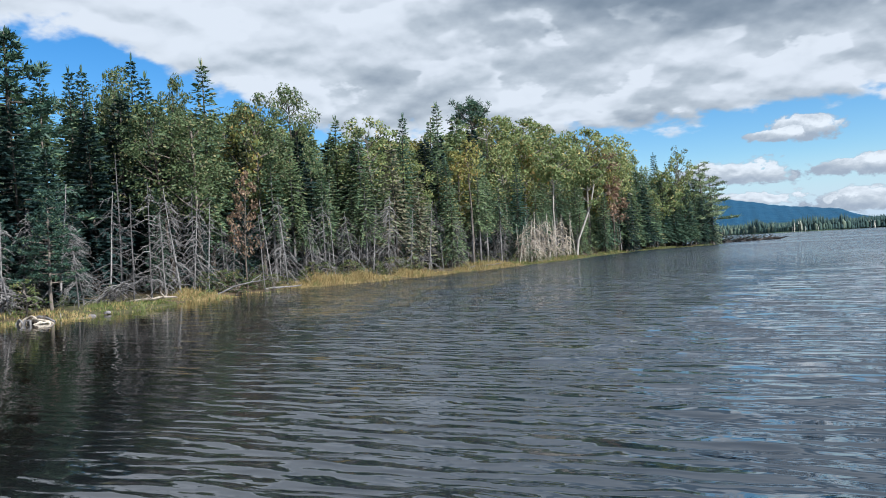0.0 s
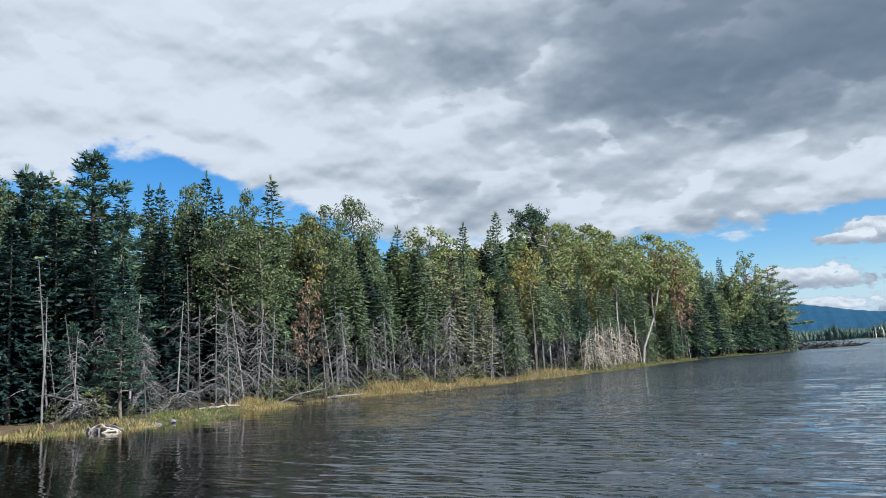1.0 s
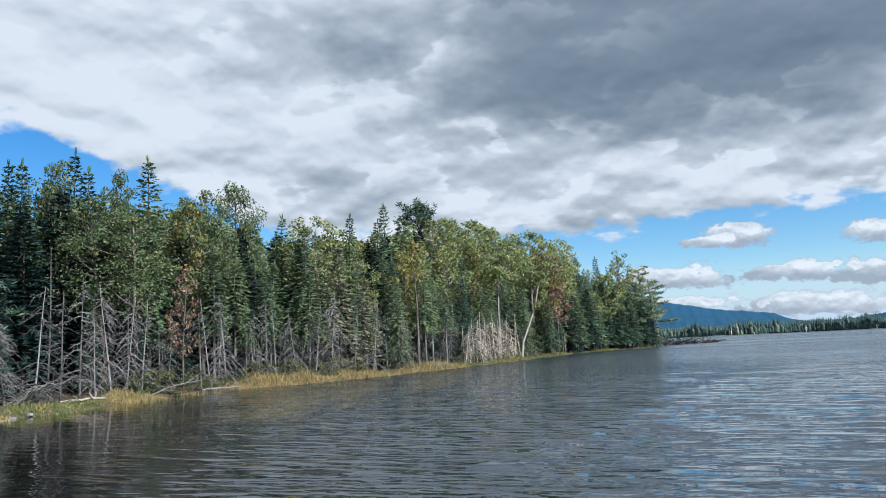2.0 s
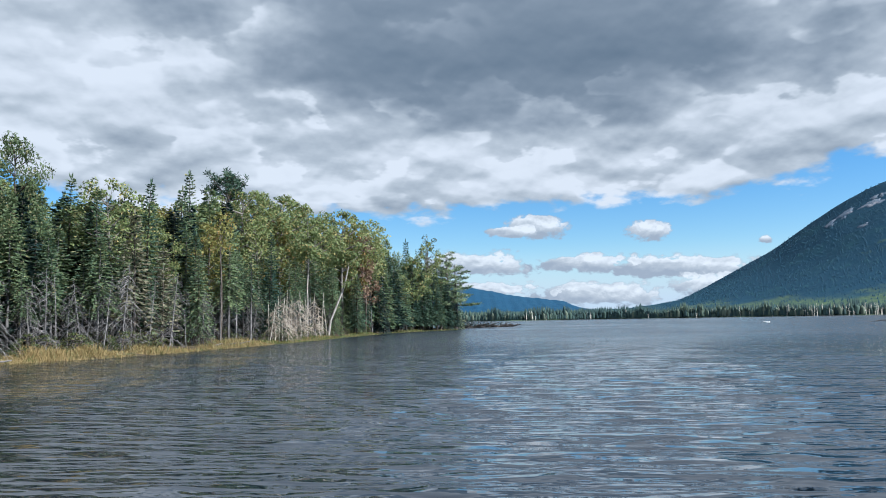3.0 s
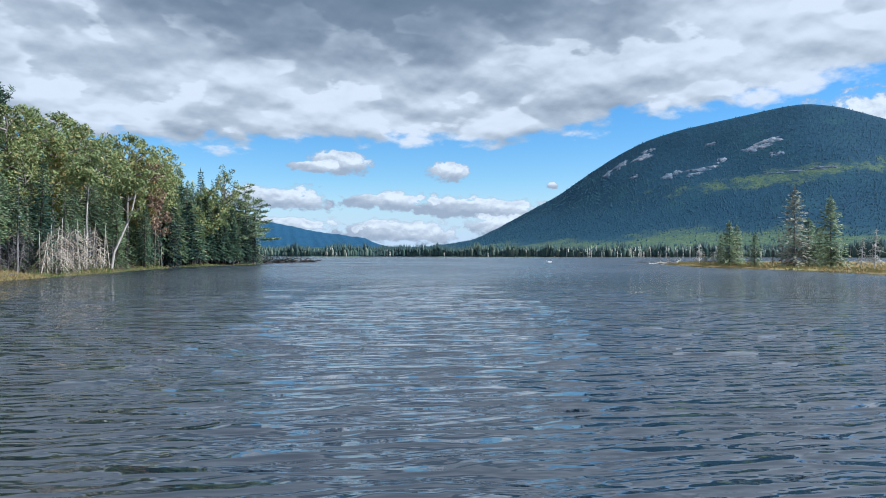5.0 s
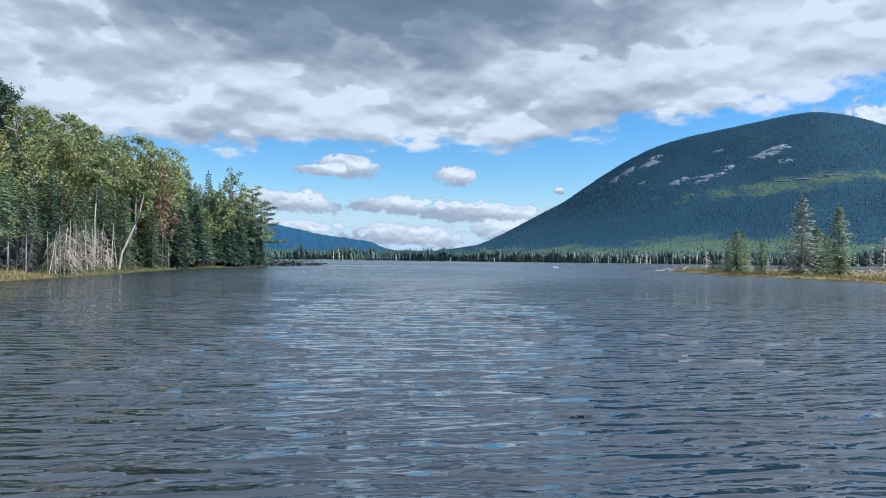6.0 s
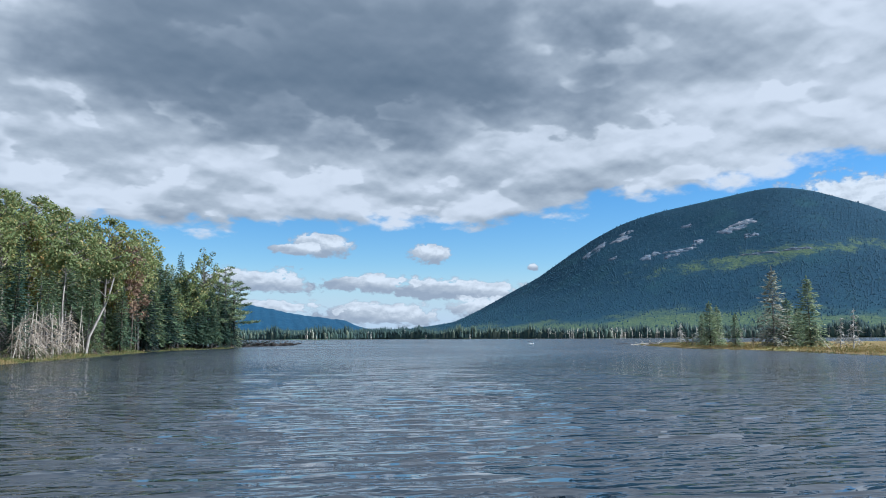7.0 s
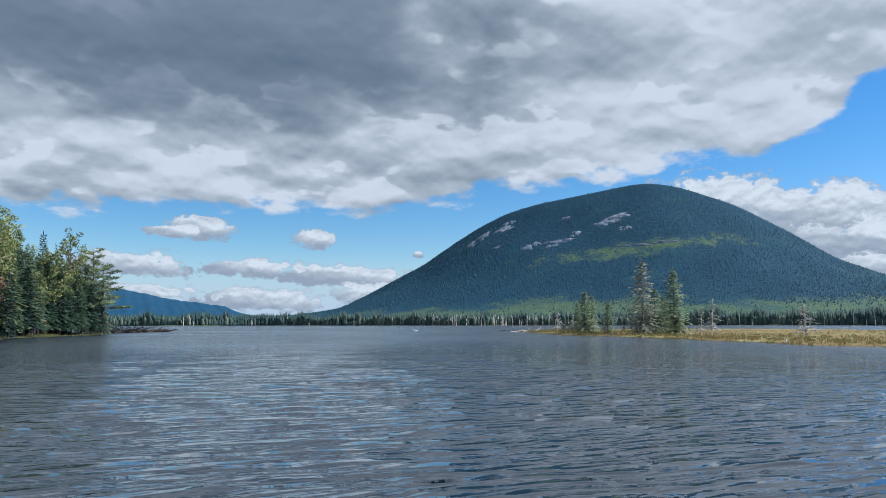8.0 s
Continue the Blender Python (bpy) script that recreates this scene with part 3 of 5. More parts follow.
def cones(q, base, h, w, sides=5, seed=1, tiers=2):
    """Little conifers of a far wood: stacked cones."""
    n = len(base)
    th = np.arange(sides) * 2 * math.pi / sides + rng(seed).random((n, 1)) * 6.28
    c, s = np.cos(th), np.sin(th)
    for lo, hi, k in ((0.10, 0.72, 1.0), (0.5, 1.0, 0.6)) if tiers == 2 else ((0.0, 1.0, 1.0),):
        ring = np.stack([base[:, None, 0] + c * w[:, None] * k, base[:, None, 1] + s * w[:, None] * k,
                         np.repeat((base[:, 2] + h * lo)[:, None], sides, 1)], -1)
        tip = np.stack([base[:, 0], base[:, 1], base[:, 2] + h * hi], -1)[:, None]
        i0, k0 = (np.arange(n) * (sides + 1))[:, None], np.arange(sides)[None]
        f = np.stack([i0 + k0, i0 + (k0 + 1) % sides, i0 + sides + 0 * k0], -1).reshape(-1, 3)
        q.put(np.concatenate([ring, tip], 1).reshape(-1, 3), f)


def domes(q, base, h, w, seed=1):
    """Little round-headed trees of a far wood."""
    n, sides = len(base), 5
    th = np.arange(sides) * 2 * math.pi / sides + rng(seed).random((n, 1)) * 6.28
    jit = 0.75 + 0.5 * rng(seed + 1).random((2, n, sides))
    rows = [np.stack([base[:, None, 0] + np.cos(th) * w[:, None] * k * jit[j], base[:, None, 1] + np.sin(th) * w[:, None] * k * jit[j],
                      (base[:, 2] + h * z)[:, None] + 0 * th], -1) for j, (z, k) in enumerate(((0.1, 0.85), (0.65, 0.9)))]
    v = np.concatenate(rows + [np.stack([base[:, 0], base[:, 1], base[:, 2] + h], -1)[:, None]], 1)
    i0, k0 = (np.arange(n) * 11)[:, None], np.arange(sides)[None]
    k1 = (k0 + 1) % sides
    f = [np.stack(t, -1).reshape(-1, 3) for t in ((i0 + k0, i0 + k1, i0 + 5 + k1), (i0 + k0, i0 + 5 + k1, i0 + 5 + k0), (i0 + 5 + k0, i0 + 5 + k1, i0 + 10 + 0 * k0))]
    q.put(v.reshape(-1, 3), np.concatenate(f))


# spruces on the mountain, thinned over the painted sunlit foot band and patch half way up
r0 = rng(21)
n = 64000
u, v = r0.uniform(-1750, 1750, n), -1230 * r0.random(n) ** 0.8 + 12
b = mount_at(u, v)
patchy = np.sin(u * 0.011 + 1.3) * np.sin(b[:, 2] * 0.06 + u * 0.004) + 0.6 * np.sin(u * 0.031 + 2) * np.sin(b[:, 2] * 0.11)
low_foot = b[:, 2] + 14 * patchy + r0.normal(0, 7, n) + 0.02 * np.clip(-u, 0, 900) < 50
sun_patch_area = ((u + 10) / 290) ** 2 + ((b[:, 2] - 205 - 0.14 * u - 10 * patchy) / 24) ** 2 + 1.1 * r0.random(n) < 1.3
grown = (~low_foot & ~sun_patch_area) | (r0.random(n) < 0.12)
for (lu, lv, la, lb) in LEDGES:
    grown &= (((u - lu) / la) ** 2 + ((v - lv) / lb) ** 2 > 0.7) | (r0.random(n) < 0.3)
b, hh = b[grown], r0.uniform(3.0, 6.5, grown.sum())
pc = Pile()
cones(pc, b - [0, 0, 1], hh, hh * 0.36, 4, 3, 1)
tagged(new("mountain_spruces", pc.mesh("mountain_spruces", M["far_mount"])), "spruce forest on the mountainside, coloured for haze and cloud shade", "forest", kind="stuff")

# the far shore's woods
r0 = rng(31)
n = 13000
a = r0.uniform(16, 100, n)
dr = 2 + 420 * r0.random(n) ** 3.2
rr = far_edge(a) + dr
x, y = rr * np.sin(np.radians(a)), rr * np.cos(np.radians(a))
b = np.stack([x, y, land(x, y) - 0.5], -1)
hh = (5.2 + 6.2 * r0.random(n) ** 1.3) * (1 + 0.22 * step(a, 56, 68)) * (0.95 + 0.12 * np.sin(a * 3.1 + 2 * np.sin(a * 1.3)) + 0.16 * np.sin(a * 1.7) * np.sin(a * 0.53 + 1))
kind = r0.random(n)
pc, pd = Pile(), Pile()
m1 = kind < 0.72 + 0.15 * np.sin(a * 0.16 + 1.9)
cones(pc, b[m1], hh[m1], hh[m1] * 0.13, 5, 5)
domes(pd, b[~m1], hh[~m1] * 0.7, hh[~m1] * 0.17, 6)
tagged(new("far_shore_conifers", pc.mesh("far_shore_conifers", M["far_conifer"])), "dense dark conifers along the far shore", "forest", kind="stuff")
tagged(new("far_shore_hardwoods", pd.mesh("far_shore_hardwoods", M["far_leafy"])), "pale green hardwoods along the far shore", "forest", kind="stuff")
# bleached trunks standing in the far shallows
a = np.concatenate([r0.uniform(44, 59, 240), r0.uniform(62, 80, 70), r0.uniform(22, 46, 40)])
rr = far_edge(a) + r0.uniform(-2, 10, len(a))
x, y = rr * np.sin(np.radians(a)), rr * np.cos(np.radians(a))
pp = Pile()
for i in range(len(a)):
    hgt = r0.uniform(3.0, 9.0)
    pp.tube([(x[i], y[i], -0.3), (x[i] + r0.normal(0, 0.2), y[i], hgt * 0.6), (x[i] + r0.normal(0, 0.4), y[i], hgt)], [0.26, 0.19, 0.07], 3)
    for j in range(3):
        zz = hgt * r0.uniform(0.3, 0.9)
        pp.tube([(x[i], y[i], zz), (x[i] + r0.normal(0, 1.0), y[i] + r0.normal(0, 1.0), zz + r0.uniform(-0.3, 0.5))], [0.09, 0.03], 3)
tagged(new("far_dead_trunks", pp.mesh("far_dead_trunks", M["drift"])), "bleached dead trunks standing along the far shore", "dead trees", kind="stuff")
# woods elsewhere round the lake
a = np.concatenate([r0.uniform(-180, -85, 900), r0.uniform(100, 180, 700)])
rr = far_edge(a) + 5 + 60 * r0.random(len(a))
x, y = rr * np.sin(np.radians(a)), rr * np.cos(np.radians(a))
pc = Pile()
cones(pc, np.stack([x, y, land(x, y) - 0.5], -1), r0.uniform(9, 15, len(a)), r0.uniform(2, 3.2, len(a)), 5, 8)
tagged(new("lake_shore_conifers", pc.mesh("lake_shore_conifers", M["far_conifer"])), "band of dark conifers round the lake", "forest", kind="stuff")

# hill far off beyond the point, haze blue in its colour
HILL = [(8, 2.0), (14, 2.9), (18, 3.1), (21, 2.55), (22.5, 2.3), (25, 1.75), (27, 1.5), (28.8, 1.25), (29.6, 0.85), (31, 0.4), (33, 0.0)]
HR = 4000.0
hu = [HR * math.tan(radians(a - 20)) for a, e in HILL]
hz = [HR * math.tan(radians(e)) / math.cos(radians(a - 20)) for a, e in HILL]
uu, vv = np.meshgrid(np.linspace(-1000, 1000, 160), np.linspace(-700, 500, 24), indexing="ij")
zz = smooth_interp(uu, hu, hz, 14.0) * np.clip(1 - np.abs(vv / np.where(vv < 0, 700.0, 500.0)), 0, 1) ** 0.8
zz += 2.5 * np.sin(uu * 0.09) * np.sin(uu * 0.037) * (zz > 25)
ha = radians(20)
pile = Pile()
pile.put(np.stack([(HR + vv) * math.sin(ha) + uu * math.cos(ha), (HR + vv) * math.cos(ha) - uu * math.sin(ha), zz + 4], -1), grid_faces(160, 24))
tagged(new("distant_hill", pile.mesh("distant_hill", M["haze_hill"], True)), "long wooded hill far beyond the lake, tinted haze blue", "hill", kind="structure")

# ================= trees =================


def spruce_meshes(seed, tall=14.0, dense=1.0, bare=0.12, wide=0.17, sag=0.45, gap=0.0, fine=1.0):
    """Conical conifer: tapered trunk, drooping boughs set with flat sprays."""
    r0 = rng(seed)
    tr, cr = Pile(), Pile()
    lean = r0.normal(0, 0.12, 2)
    zs = np.linspace(-0.3, tall * 0.955, 9)
    line = np.stack([lean[0] * (zs / tall) ** 2, lean[1] * (zs / tall) ** 2, zs], -1)
    tr.tube(line, np.interp(zs, [0, tall], [tall * 0.0115 + 0.02, 0.012]), 6)
    for _ in range(int(max(0.0, bare - 0.12) * 130)):
        # dead boughs below the living crown
        zd = tall * bare * (0.12 + 0.95 * r0.random())
        th, L = r0.random() * 6.28, tall * 0.085 * (0.4 + 0.9 * r0.random())
        o = np.array([math.cos(th), math.sin(th), 0.0])
        end = o * L + [0, 0, zd - L * (0.15 + 0.45 * r0.random())]
        tr.tube([[0, 0, zd], o * L * 0.5 + [0, 0, zd], end], [0.03, 0.022, 0.008], 3)
        for _ in range(2):
            k = 0.4 + 0.5 * r0.random()
            c = o * L * k + [0, 0, zd - 0.15 * L * k]
            tr.tube([c, c + r0.normal(0, 0.25, 3) * L + o * 0.2 * L - [0, 0, 0.2 * L]], [0.016, 0.005], 3)
    z = tall * bare
    base_, dir_, side_, len_, wid_ = [], [], [], [], []
    while z < tall * 0.985:
        f = 1 - (z - tall * bare) / (tall * (1 - bare))
        reach = tall * wide * (f ** 0.85) * (0.75 + 0.5 * r0.random()) + 0.12
        nb = max(3, int((4 + 3 * f) * dense + r0.random()))
        a0 = r0.random() * 6.28
        for j in range(nb):
            if r0.random() < gap:
                continue
            th = a0 + j * 6.283 / nb + r0.normal(0, 0.25)
            L = reach * (0.65 + 0.5 * r0.random())
            out_ = np.array([math.cos(th), math.sin(th), 0])
            rise = (0.55 - 1.0 * f) * (0.6 + 0.6 * r0.random())
            k = max(3, int(L / 0.30 * dense / fine))
            t = (np.arange(k) + 0.6) / k
            px = np.array([lean[0], lean[1], 0]) * (z / tall) ** 2 + [0, 0, z] + out_ * (t * L)[:, None]
            px[:, 2] += rise * t * L - sag * L * t * t * f + 0.12 * L * t ** 3
            if L > 1.1 and r0.random() < 0.6:
                tr.tube([px[0] - out_ * L * 0.5 / k, px[k // 2], px[-1]], [0.022 + 0.006 * L, 0.015, 0.005], 3)
            lat = np.array([-out_[1], out_[0], 0])
            sg = np.where(np.arange(k) % 2, 1.0, -1.0)[:, None]
            for rep in range(2):
                w_ = out_ * (0.75 + 0.3 * r0.random((k, 1))) + lat * sg * (1 if rep else -1) * (0.75 * (1 - 0.55 * t))[:, None] + r0.normal(0, 0.16, (k, 3))
                w_[:, 2] -= 0.25 * f
                w_ = unit(w_)
                sd = unit(np.cross(w_, [0, 0, 1.0]) + r0.normal(0, 0.35, (k, 3)))
                base_.append(px), dir_.append(w_), side_.append(sd)
                len_.append((0.46 + 0.34 * r0.random(k)) * (0.6 + 0.5 * min(1.0, L)) * (tall / 14) ** 0.5 * fine)
                wid_.append((0.24 + 0.18 * r0.random(k)) * (tall / 14) ** 0.5 * fine)
        z += tall * (0.021 + 0.011 * r0.random()) * (1.15 - 0.45 * (1 - f))
    cr.blades(np.concatenate(base_), np.concatenate(dir_), np.concatenate(side_), np.concatenate(len_), np.concatenate(wid_), 0.10)
    # leader shoot
    cr.blades([[lean[0], lean[1], tall - 0.35]] * 4, unit(r0.normal(0, 0.12, (4, 3)) + [0, 0, 1]), unit(r0.normal(0, 1, (4, 3)) * [1, 1, 0.1]), 0.75, 0.14)
    return tr, cr


def leaf_cloud(r0, q, centre, radius, n, size):
    """Leaves about the shell of a clump."""
    d = unit(r0.normal(0, 1, (n, 3)))
    rad = radius * (0.55 + 0.5 * r0.random((n, 1)))
    p = centre + d * rad * [1, 1, 0.72]
    nrm = unit(d * 0.8 + r0.normal(0, 0.55, (n, 3)) + [0, 0, 0.35])
    w_ = unit(np.cross(nrm, r0.normal(0, 1, (n, 3))))
    sd = np.cross(nrm, w_)
    s = size * (0.6 + 0.8 * r0.random(n))
    q.blades(p - w_ * s[:, None] / 2, w_, sd, s * 1.15, s * 0.58, 0.08)


def leafy_meshes(seed, tall=14.0, bare=0.3, spread=0.2, leaves=2700, size=0.285, lean=0.04, clumps=20, airy=1.0):
    """Broad-leaved tree: forked trunk, limbs, and a ragged crown of leaf clumps."""
    r0 = rng(seed)
    tr, cr = Pile(), Pile()
    ln = r0.normal(0, lean, 2) * tall
    zs = np.linspace(-0.3, tall * 0.93, 9)
    wob = np.cumsum(r0.normal(0, 0.06, (9, 2)), 0)
    wob -= wob[0]
    f = np.clip(zs / tall, 0, 1)
    line = np.stack([ln[0] * f ** 1.3 + wob[:, 0], ln[1] * f ** 1.3 + wob[:, 1], zs], -1)
    tr.tube(line, np.interp(zs, [0, tall], [tall * 0.0105 + 0.025, 0.02]), 6)
    per = leaves // clumps
    for i in range(clumps):
        zt = bare + (1 - bare) * ((i + r0.random()) / clumps)
        k = (zt - bare) / (1 - bare)
        width = tall * spread * (math.sin(math.pi * min(1, 0.12 + 0.82 * k ** 0.9)) ** 0.7) * (0.35 + 0.8 * r0.random())
        th = i * 2.4 + r0.normal(0, 0.5)
        z0 = max(bare * 0.85, zt - 0.06 - 0.10 * r0.random()) * tall
        o = np.array([np.interp(z0, zs, line[:, 0]), np.interp(z0, zs, line[:, 1]), z0])
        ce = np.array([np.interp(zt * tall, zs, line[:, 0]) + math.cos(th) * width, np.interp(zt * tall, zs, line[:, 1]) + math.sin(th) * width, zt * tall * 0.985])
        mid_ = (o + ce) / 2 + [0, 0, -0.05 * width]
        tr.tube([o, mid_, ce], [0.03 + 0.022 * width, 0.022 + 0.01 * width, 0.01], 4)
        rad = tall * (0.066 + 0.045 * r0.random()) * (1.08 - 0.45 * k) * airy
        leaf_cloud(r0, cr, ce, rad, int(per * 0.62), size)
        for _ in range(2):
            leaf_cloud(r0, cr, ce + np.clip(r0.normal(0, 0.7, 3), -1.1, 1.1) * rad * [1, 1, 0.55], rad * 0.62, int(per * 0.2), size * 0.9)
    return tr, cr


def pine_meshes(seed, tall=18.0, bare=0.5, plates=22, reach=0.2, flat_top=0.5):
    """White pine: tall bare trunk, long level limbs that carry upswept tufts of needles."""
    r0 = rng(seed)
    tr, cr = Pile(), Pile()
    zs = np.linspace(-0.3, tall * 0.97, 8)
    wob = np.cumsum(r0.normal(0, 0.07, (8, 2)), 0)
    wob -= wob[0]
    line = np.concatenate([wob, zs[:, None]], 1)
    tr.tube(line, np.interp(zs, [0, tall], [tall * 0.012 + 0.04, 0.03]), 7)
    for i in range(plates):
        k = (i + 0.5 * r0.random()) / plates
        z = tall * (bare + (0.965 - bare) * k)
        L = tall * reach * (0.5 + 0.65 * r0.random()) * (1 - (1 - flat_top) * k ** 1.5)
        th = i * 2.4 + r0.normal(0, 0.4)
        out_ = np.array([math.cos(th), math.sin(th), 0])
        lat = np.array([-out_[1], out_[0], 0])
        o = np.array([np.interp(z, zs, wob[:, 0]), np.interp(z, zs, wob[:, 1]), z])
        t = np.linspace(0, 1, 5)[:, None]
        limb = o + out_ * t * L + np.array([0, 0, 1]) * (0.06 + 0.25 * k) * L * t ** 1.5
        tr.tube(limb, np.linspace(0.03 + 0.018 * L, 0.012, 5), 4)
        m = max(6, int(L * 5))
        for j in range(m):
            s = 0.3 + 0.7 * (j + r0.random()) / m
            c = o + out_ * s * L + [0, 0, (0.06 + 0.25 * k) * L * s ** 1.5] + lat * r0.normal(0, 0.16) * L * (1.2 - s) + [0, 0, r0.normal(0, 0.05)]
            nn = 12
            d = unit(r0.normal(0, 1, (nn, 3)) * [1, 1, 0.55] + [0, 0, 0.45] + out_ * 0.35)
            cr.blades(np.repeat(c[None], nn, 0) + r0.normal(0, 0.10, (nn, 3)), d, unit(np.cross(d, r0.normal(0, 1, (nn, 3)))), 0.34 + 0.26 * r0.random(nn), 0.125)
    return tr, cr


def umbrella_meshes(seed, tall=19.0):
    """Old white pine: forked top with rising limbs under a rounded, broken crown."""
    r0 = rng(seed)
    tr, cr = Pile(), Pile()
    zs = np.linspace(-0.3, tall * 0.955, 9)
    wob = np.cumsum(r0.normal(0, 0.06, (9, 2)), 0)
    wob -= wob[0]
    line = np.concatenate([wob, zs[:, None]], 1)
    tr.tube(line, np.interp(zs, [0, tall], [0.30, 0.09]), 8)
    for i in range(21):
        th = i * 2.4 + r0.normal(0, 0.3)
        k = ((i + 0.5) / 21) ** 0.6
        z0 = tall * (0.80 + 0.13 * (1 - k) + 0.01 * r0.random())
        end = np.array([math.cos(th) * 3.0 * k * (0.75 + 0.35 * r0.random()), math.sin(th) * 3.0 * k * (0.75 + 0.35 * r0.random()), tall * (0.985 - 0.125 * k ** 2) + r0.normal(0, 0.35)])
        o = np.array([np.interp(z0, zs, wob[:, 0]), np.interp(z0, zs, wob[:, 1]), z0])
        mid_ = o * 0.45 + end * 0.55 - [0, 0, 0.25]
        tr.tube([o, mid_, end], [0.10, 0.065, 0.025], 5)
        for s_ in np.linspace(0.6, 1.0, 5):
            c0 = o + (end - o) * s_ + r0.normal(0, 0.24, 3) * [1, 1, 0.6]
            nn = 27
            d = unit(r0.normal(0, 1, (nn, 3)) * [1, 1, 0.6] + [0, 0, 0.4])
            cr.blades(np.repeat(c0[None], nn, 0) + r0.normal(0, 0.13, (nn, 3)), d, unit(np.cross(d, r0.normal(0, 1, (nn, 3)))), 0.36 + 0.26 * r0.random(nn), 0.10)
    return tr, cr


def snag_meshes(seed, tall=6.0, boughs=34, droop=0.6, reach=0.22, start=0.15, twigs=3, thick=1.0):
    """Dead conifer: weathered pole with drooping bare boughs."""
    r0 = rng(seed)
    tr, cr = Pile(), Pile()
    lean = r0.normal(0, 0.05, 2) * tall
    zs = np.linspace(-0.3, tall, 7)
    line = np.stack([lean[0] * zs / tall + 0.03 * np.sin(zs), lean[1] * zs / tall, zs], -1)
    tr.tube(line, np.interp(zs, [0, tall], [(tall * 0.006 + 0.022) * thick, 0.014 * thick]), 6)
    for i in range(boughs):
        k = start + (0.97 - start) * r0.random()
        z = k * tall
        L = tall * reach * (1.1 - 0.75 * k) * (0.35 + 0.9 * r0.random())
        th = r0.random() * 6.28
        out_ = np.array([math.cos(th), math.sin(th), 0])
        o = np.array([lean[0] * k, lean[1] * k, z])
        t = np.linspace(0, 1, 4)[:, None]
        b_ = o + out_ * t * L + np.array([0, 0, 1]) * (0.12 * t - droop * t ** 1.7) * L + r0.normal(0, 0.03, (4, 3)) * L
        cr.tube(b_, np.array([0.026, 0.021, 0.015, 0.006]) * (0.7 + 0.25 * L) * thick, 3)
        for _ in range(twigs):
            s = 0.35 + 0.6 * r0.random()
            c = o + out_ * s * L + np.array([0, 0, 1]) * (0.12 * s - droop * s ** 1.7) * L
            d = unit(out_ * 0.5 + r0.normal(0, 0.6, 3) + [0, 0, -0.5 * droop])
            cr.tube([c, c + d * L * 0.48 + [0, 0, -0.12 * L]], [0.014 * thick, 0.005], 3)
    return tr, cr


KINDS = {}


def kind_of(name, makers, trunk_mat, crown_mat, thing, crown_part, label, category):
    """A kind of tree: its variants, shared by all trees of the kind."""
    made = []
    for mk, tall in makers:
        t, c = mk()
        made.append((t.mesh(name + "_trunk", M[trunk_mat], True), c.mesh(name + "_crown", M[crown_mat]), tall))
    KINDS[name] = (made, thing, crown_part, label, category)


def plant(name, variant, x, y, h, turn=0.0, slim=1.0, z=None, label="", group="", tilt=(0, 0)):
    made, thing, crown_part, lab, cat = KINDS[name]
    t, c, tall = made[variant % len(made)]
    root = new(thing)
    k = h / tall
    z0 = float(land(np.array([x]), np.array([y]))[0]) if z is None else z
    root.matrix_basis = Matrix.Translation((x, y, z0)) @ pose(0, 0, 0, tilt[0], tilt[1], turn) @ Matrix.Diagonal((k * slim, k * slim, k, 1))
    tagged(root, label or lab, cat, group)
    part("trunk", t, root)
    part(crown_part, c, root)
    return root


kind_of("spruce", [(lambda s=s: spruce_meshes(s, 14, 1.0, 0.10 + 0.05 * (s % 3), 0.165 + 0.02 * (s % 2), 0.45, 0.0, 0.66), 14) for s in range(1, 6)],
        "bark", "spruce", "spruce_tree", "crown", "dark green spruce with drooping boughs in the lakeside forest", "tree")
kind_of("fir", [(lambda s=s: spruce_meshes(s, 13, 1.0, 0.14, 0.125 + 0.015 * (s % 2), 0.25, 0.0, 0.66), 13) for s in range(11, 14)],
        "bark", "fir", "fir_tree", "crown", "narrow blue-green fir with a spire top", "tree")
kind_of("lean_spruce", [(lambda s=s: spruce_meshes(s, 14, 0.95, 0.38 + 0.07 * (s % 3), 0.155, 0.5, 0.04, 0.66), 14) for s in range(15, 18)],
        "dead", "spruce", "spruce_tree", "crown", "spruce with a bare grey lower trunk and thin crown", "tree")
kind_of("shaded_spruce", [(lambda s=s: spruce_meshes(s, 14, 1.0, 0.08 + 0.05 * (s % 3), 0.165 + 0.02 * (s % 2), 0.5, 0.0, 0.88), 14) for s in range(151, 155)],
        "bark", "shaded_spruce", "spruce_tree", "crown", "spruce with forest shade put into its needle colour", "tree")
kind_of("brown_spruce", [(lambda s=s: spruce_meshes(s, 13, 0.75, 0.3, 0.15, 0.6, 0.2), 13) for s in range(21, 23)],
        "bark", "brown_needle", "spruce_tree", "crown", "dying spruce with brownish needles", "tree")
kind_of("birch", [(lambda s=s: leafy_meshes(s, 14, 0.46 + 0.06 * (s % 3), 0.22 + 0.04 * (s % 2), 2700, 0.265, 0.04, 28, 0.85), 14) for s in range(31, 37)],
        "birch_bark", "birch_leaf", "birch_tree", "crown", "yellow-green birch with a pale trunk in the forest edge", "tree")
kind_of("olive_birch", [(lambda s=s: leafy_meshes(s, 14, 0.42, 0.19, 5000, 0.21, 0.04, 26), 14) for s in range(161, 164)],
        "bark", "olive_leaf", "birch_tree", "crown", "birch in the forest edge, shade put into its olive leaves", "tree")
kind_of("back_birch", [(lambda s=s: leafy_meshes(s, 14, 0.45, 0.22, 1400, 0.38, 0.04, 22, 0.9), 14) for s in range(171, 174)],
        "bark", "birch_leaf", "birch_tree", "crown", "yellow-green birch deep in the forest", "tree")
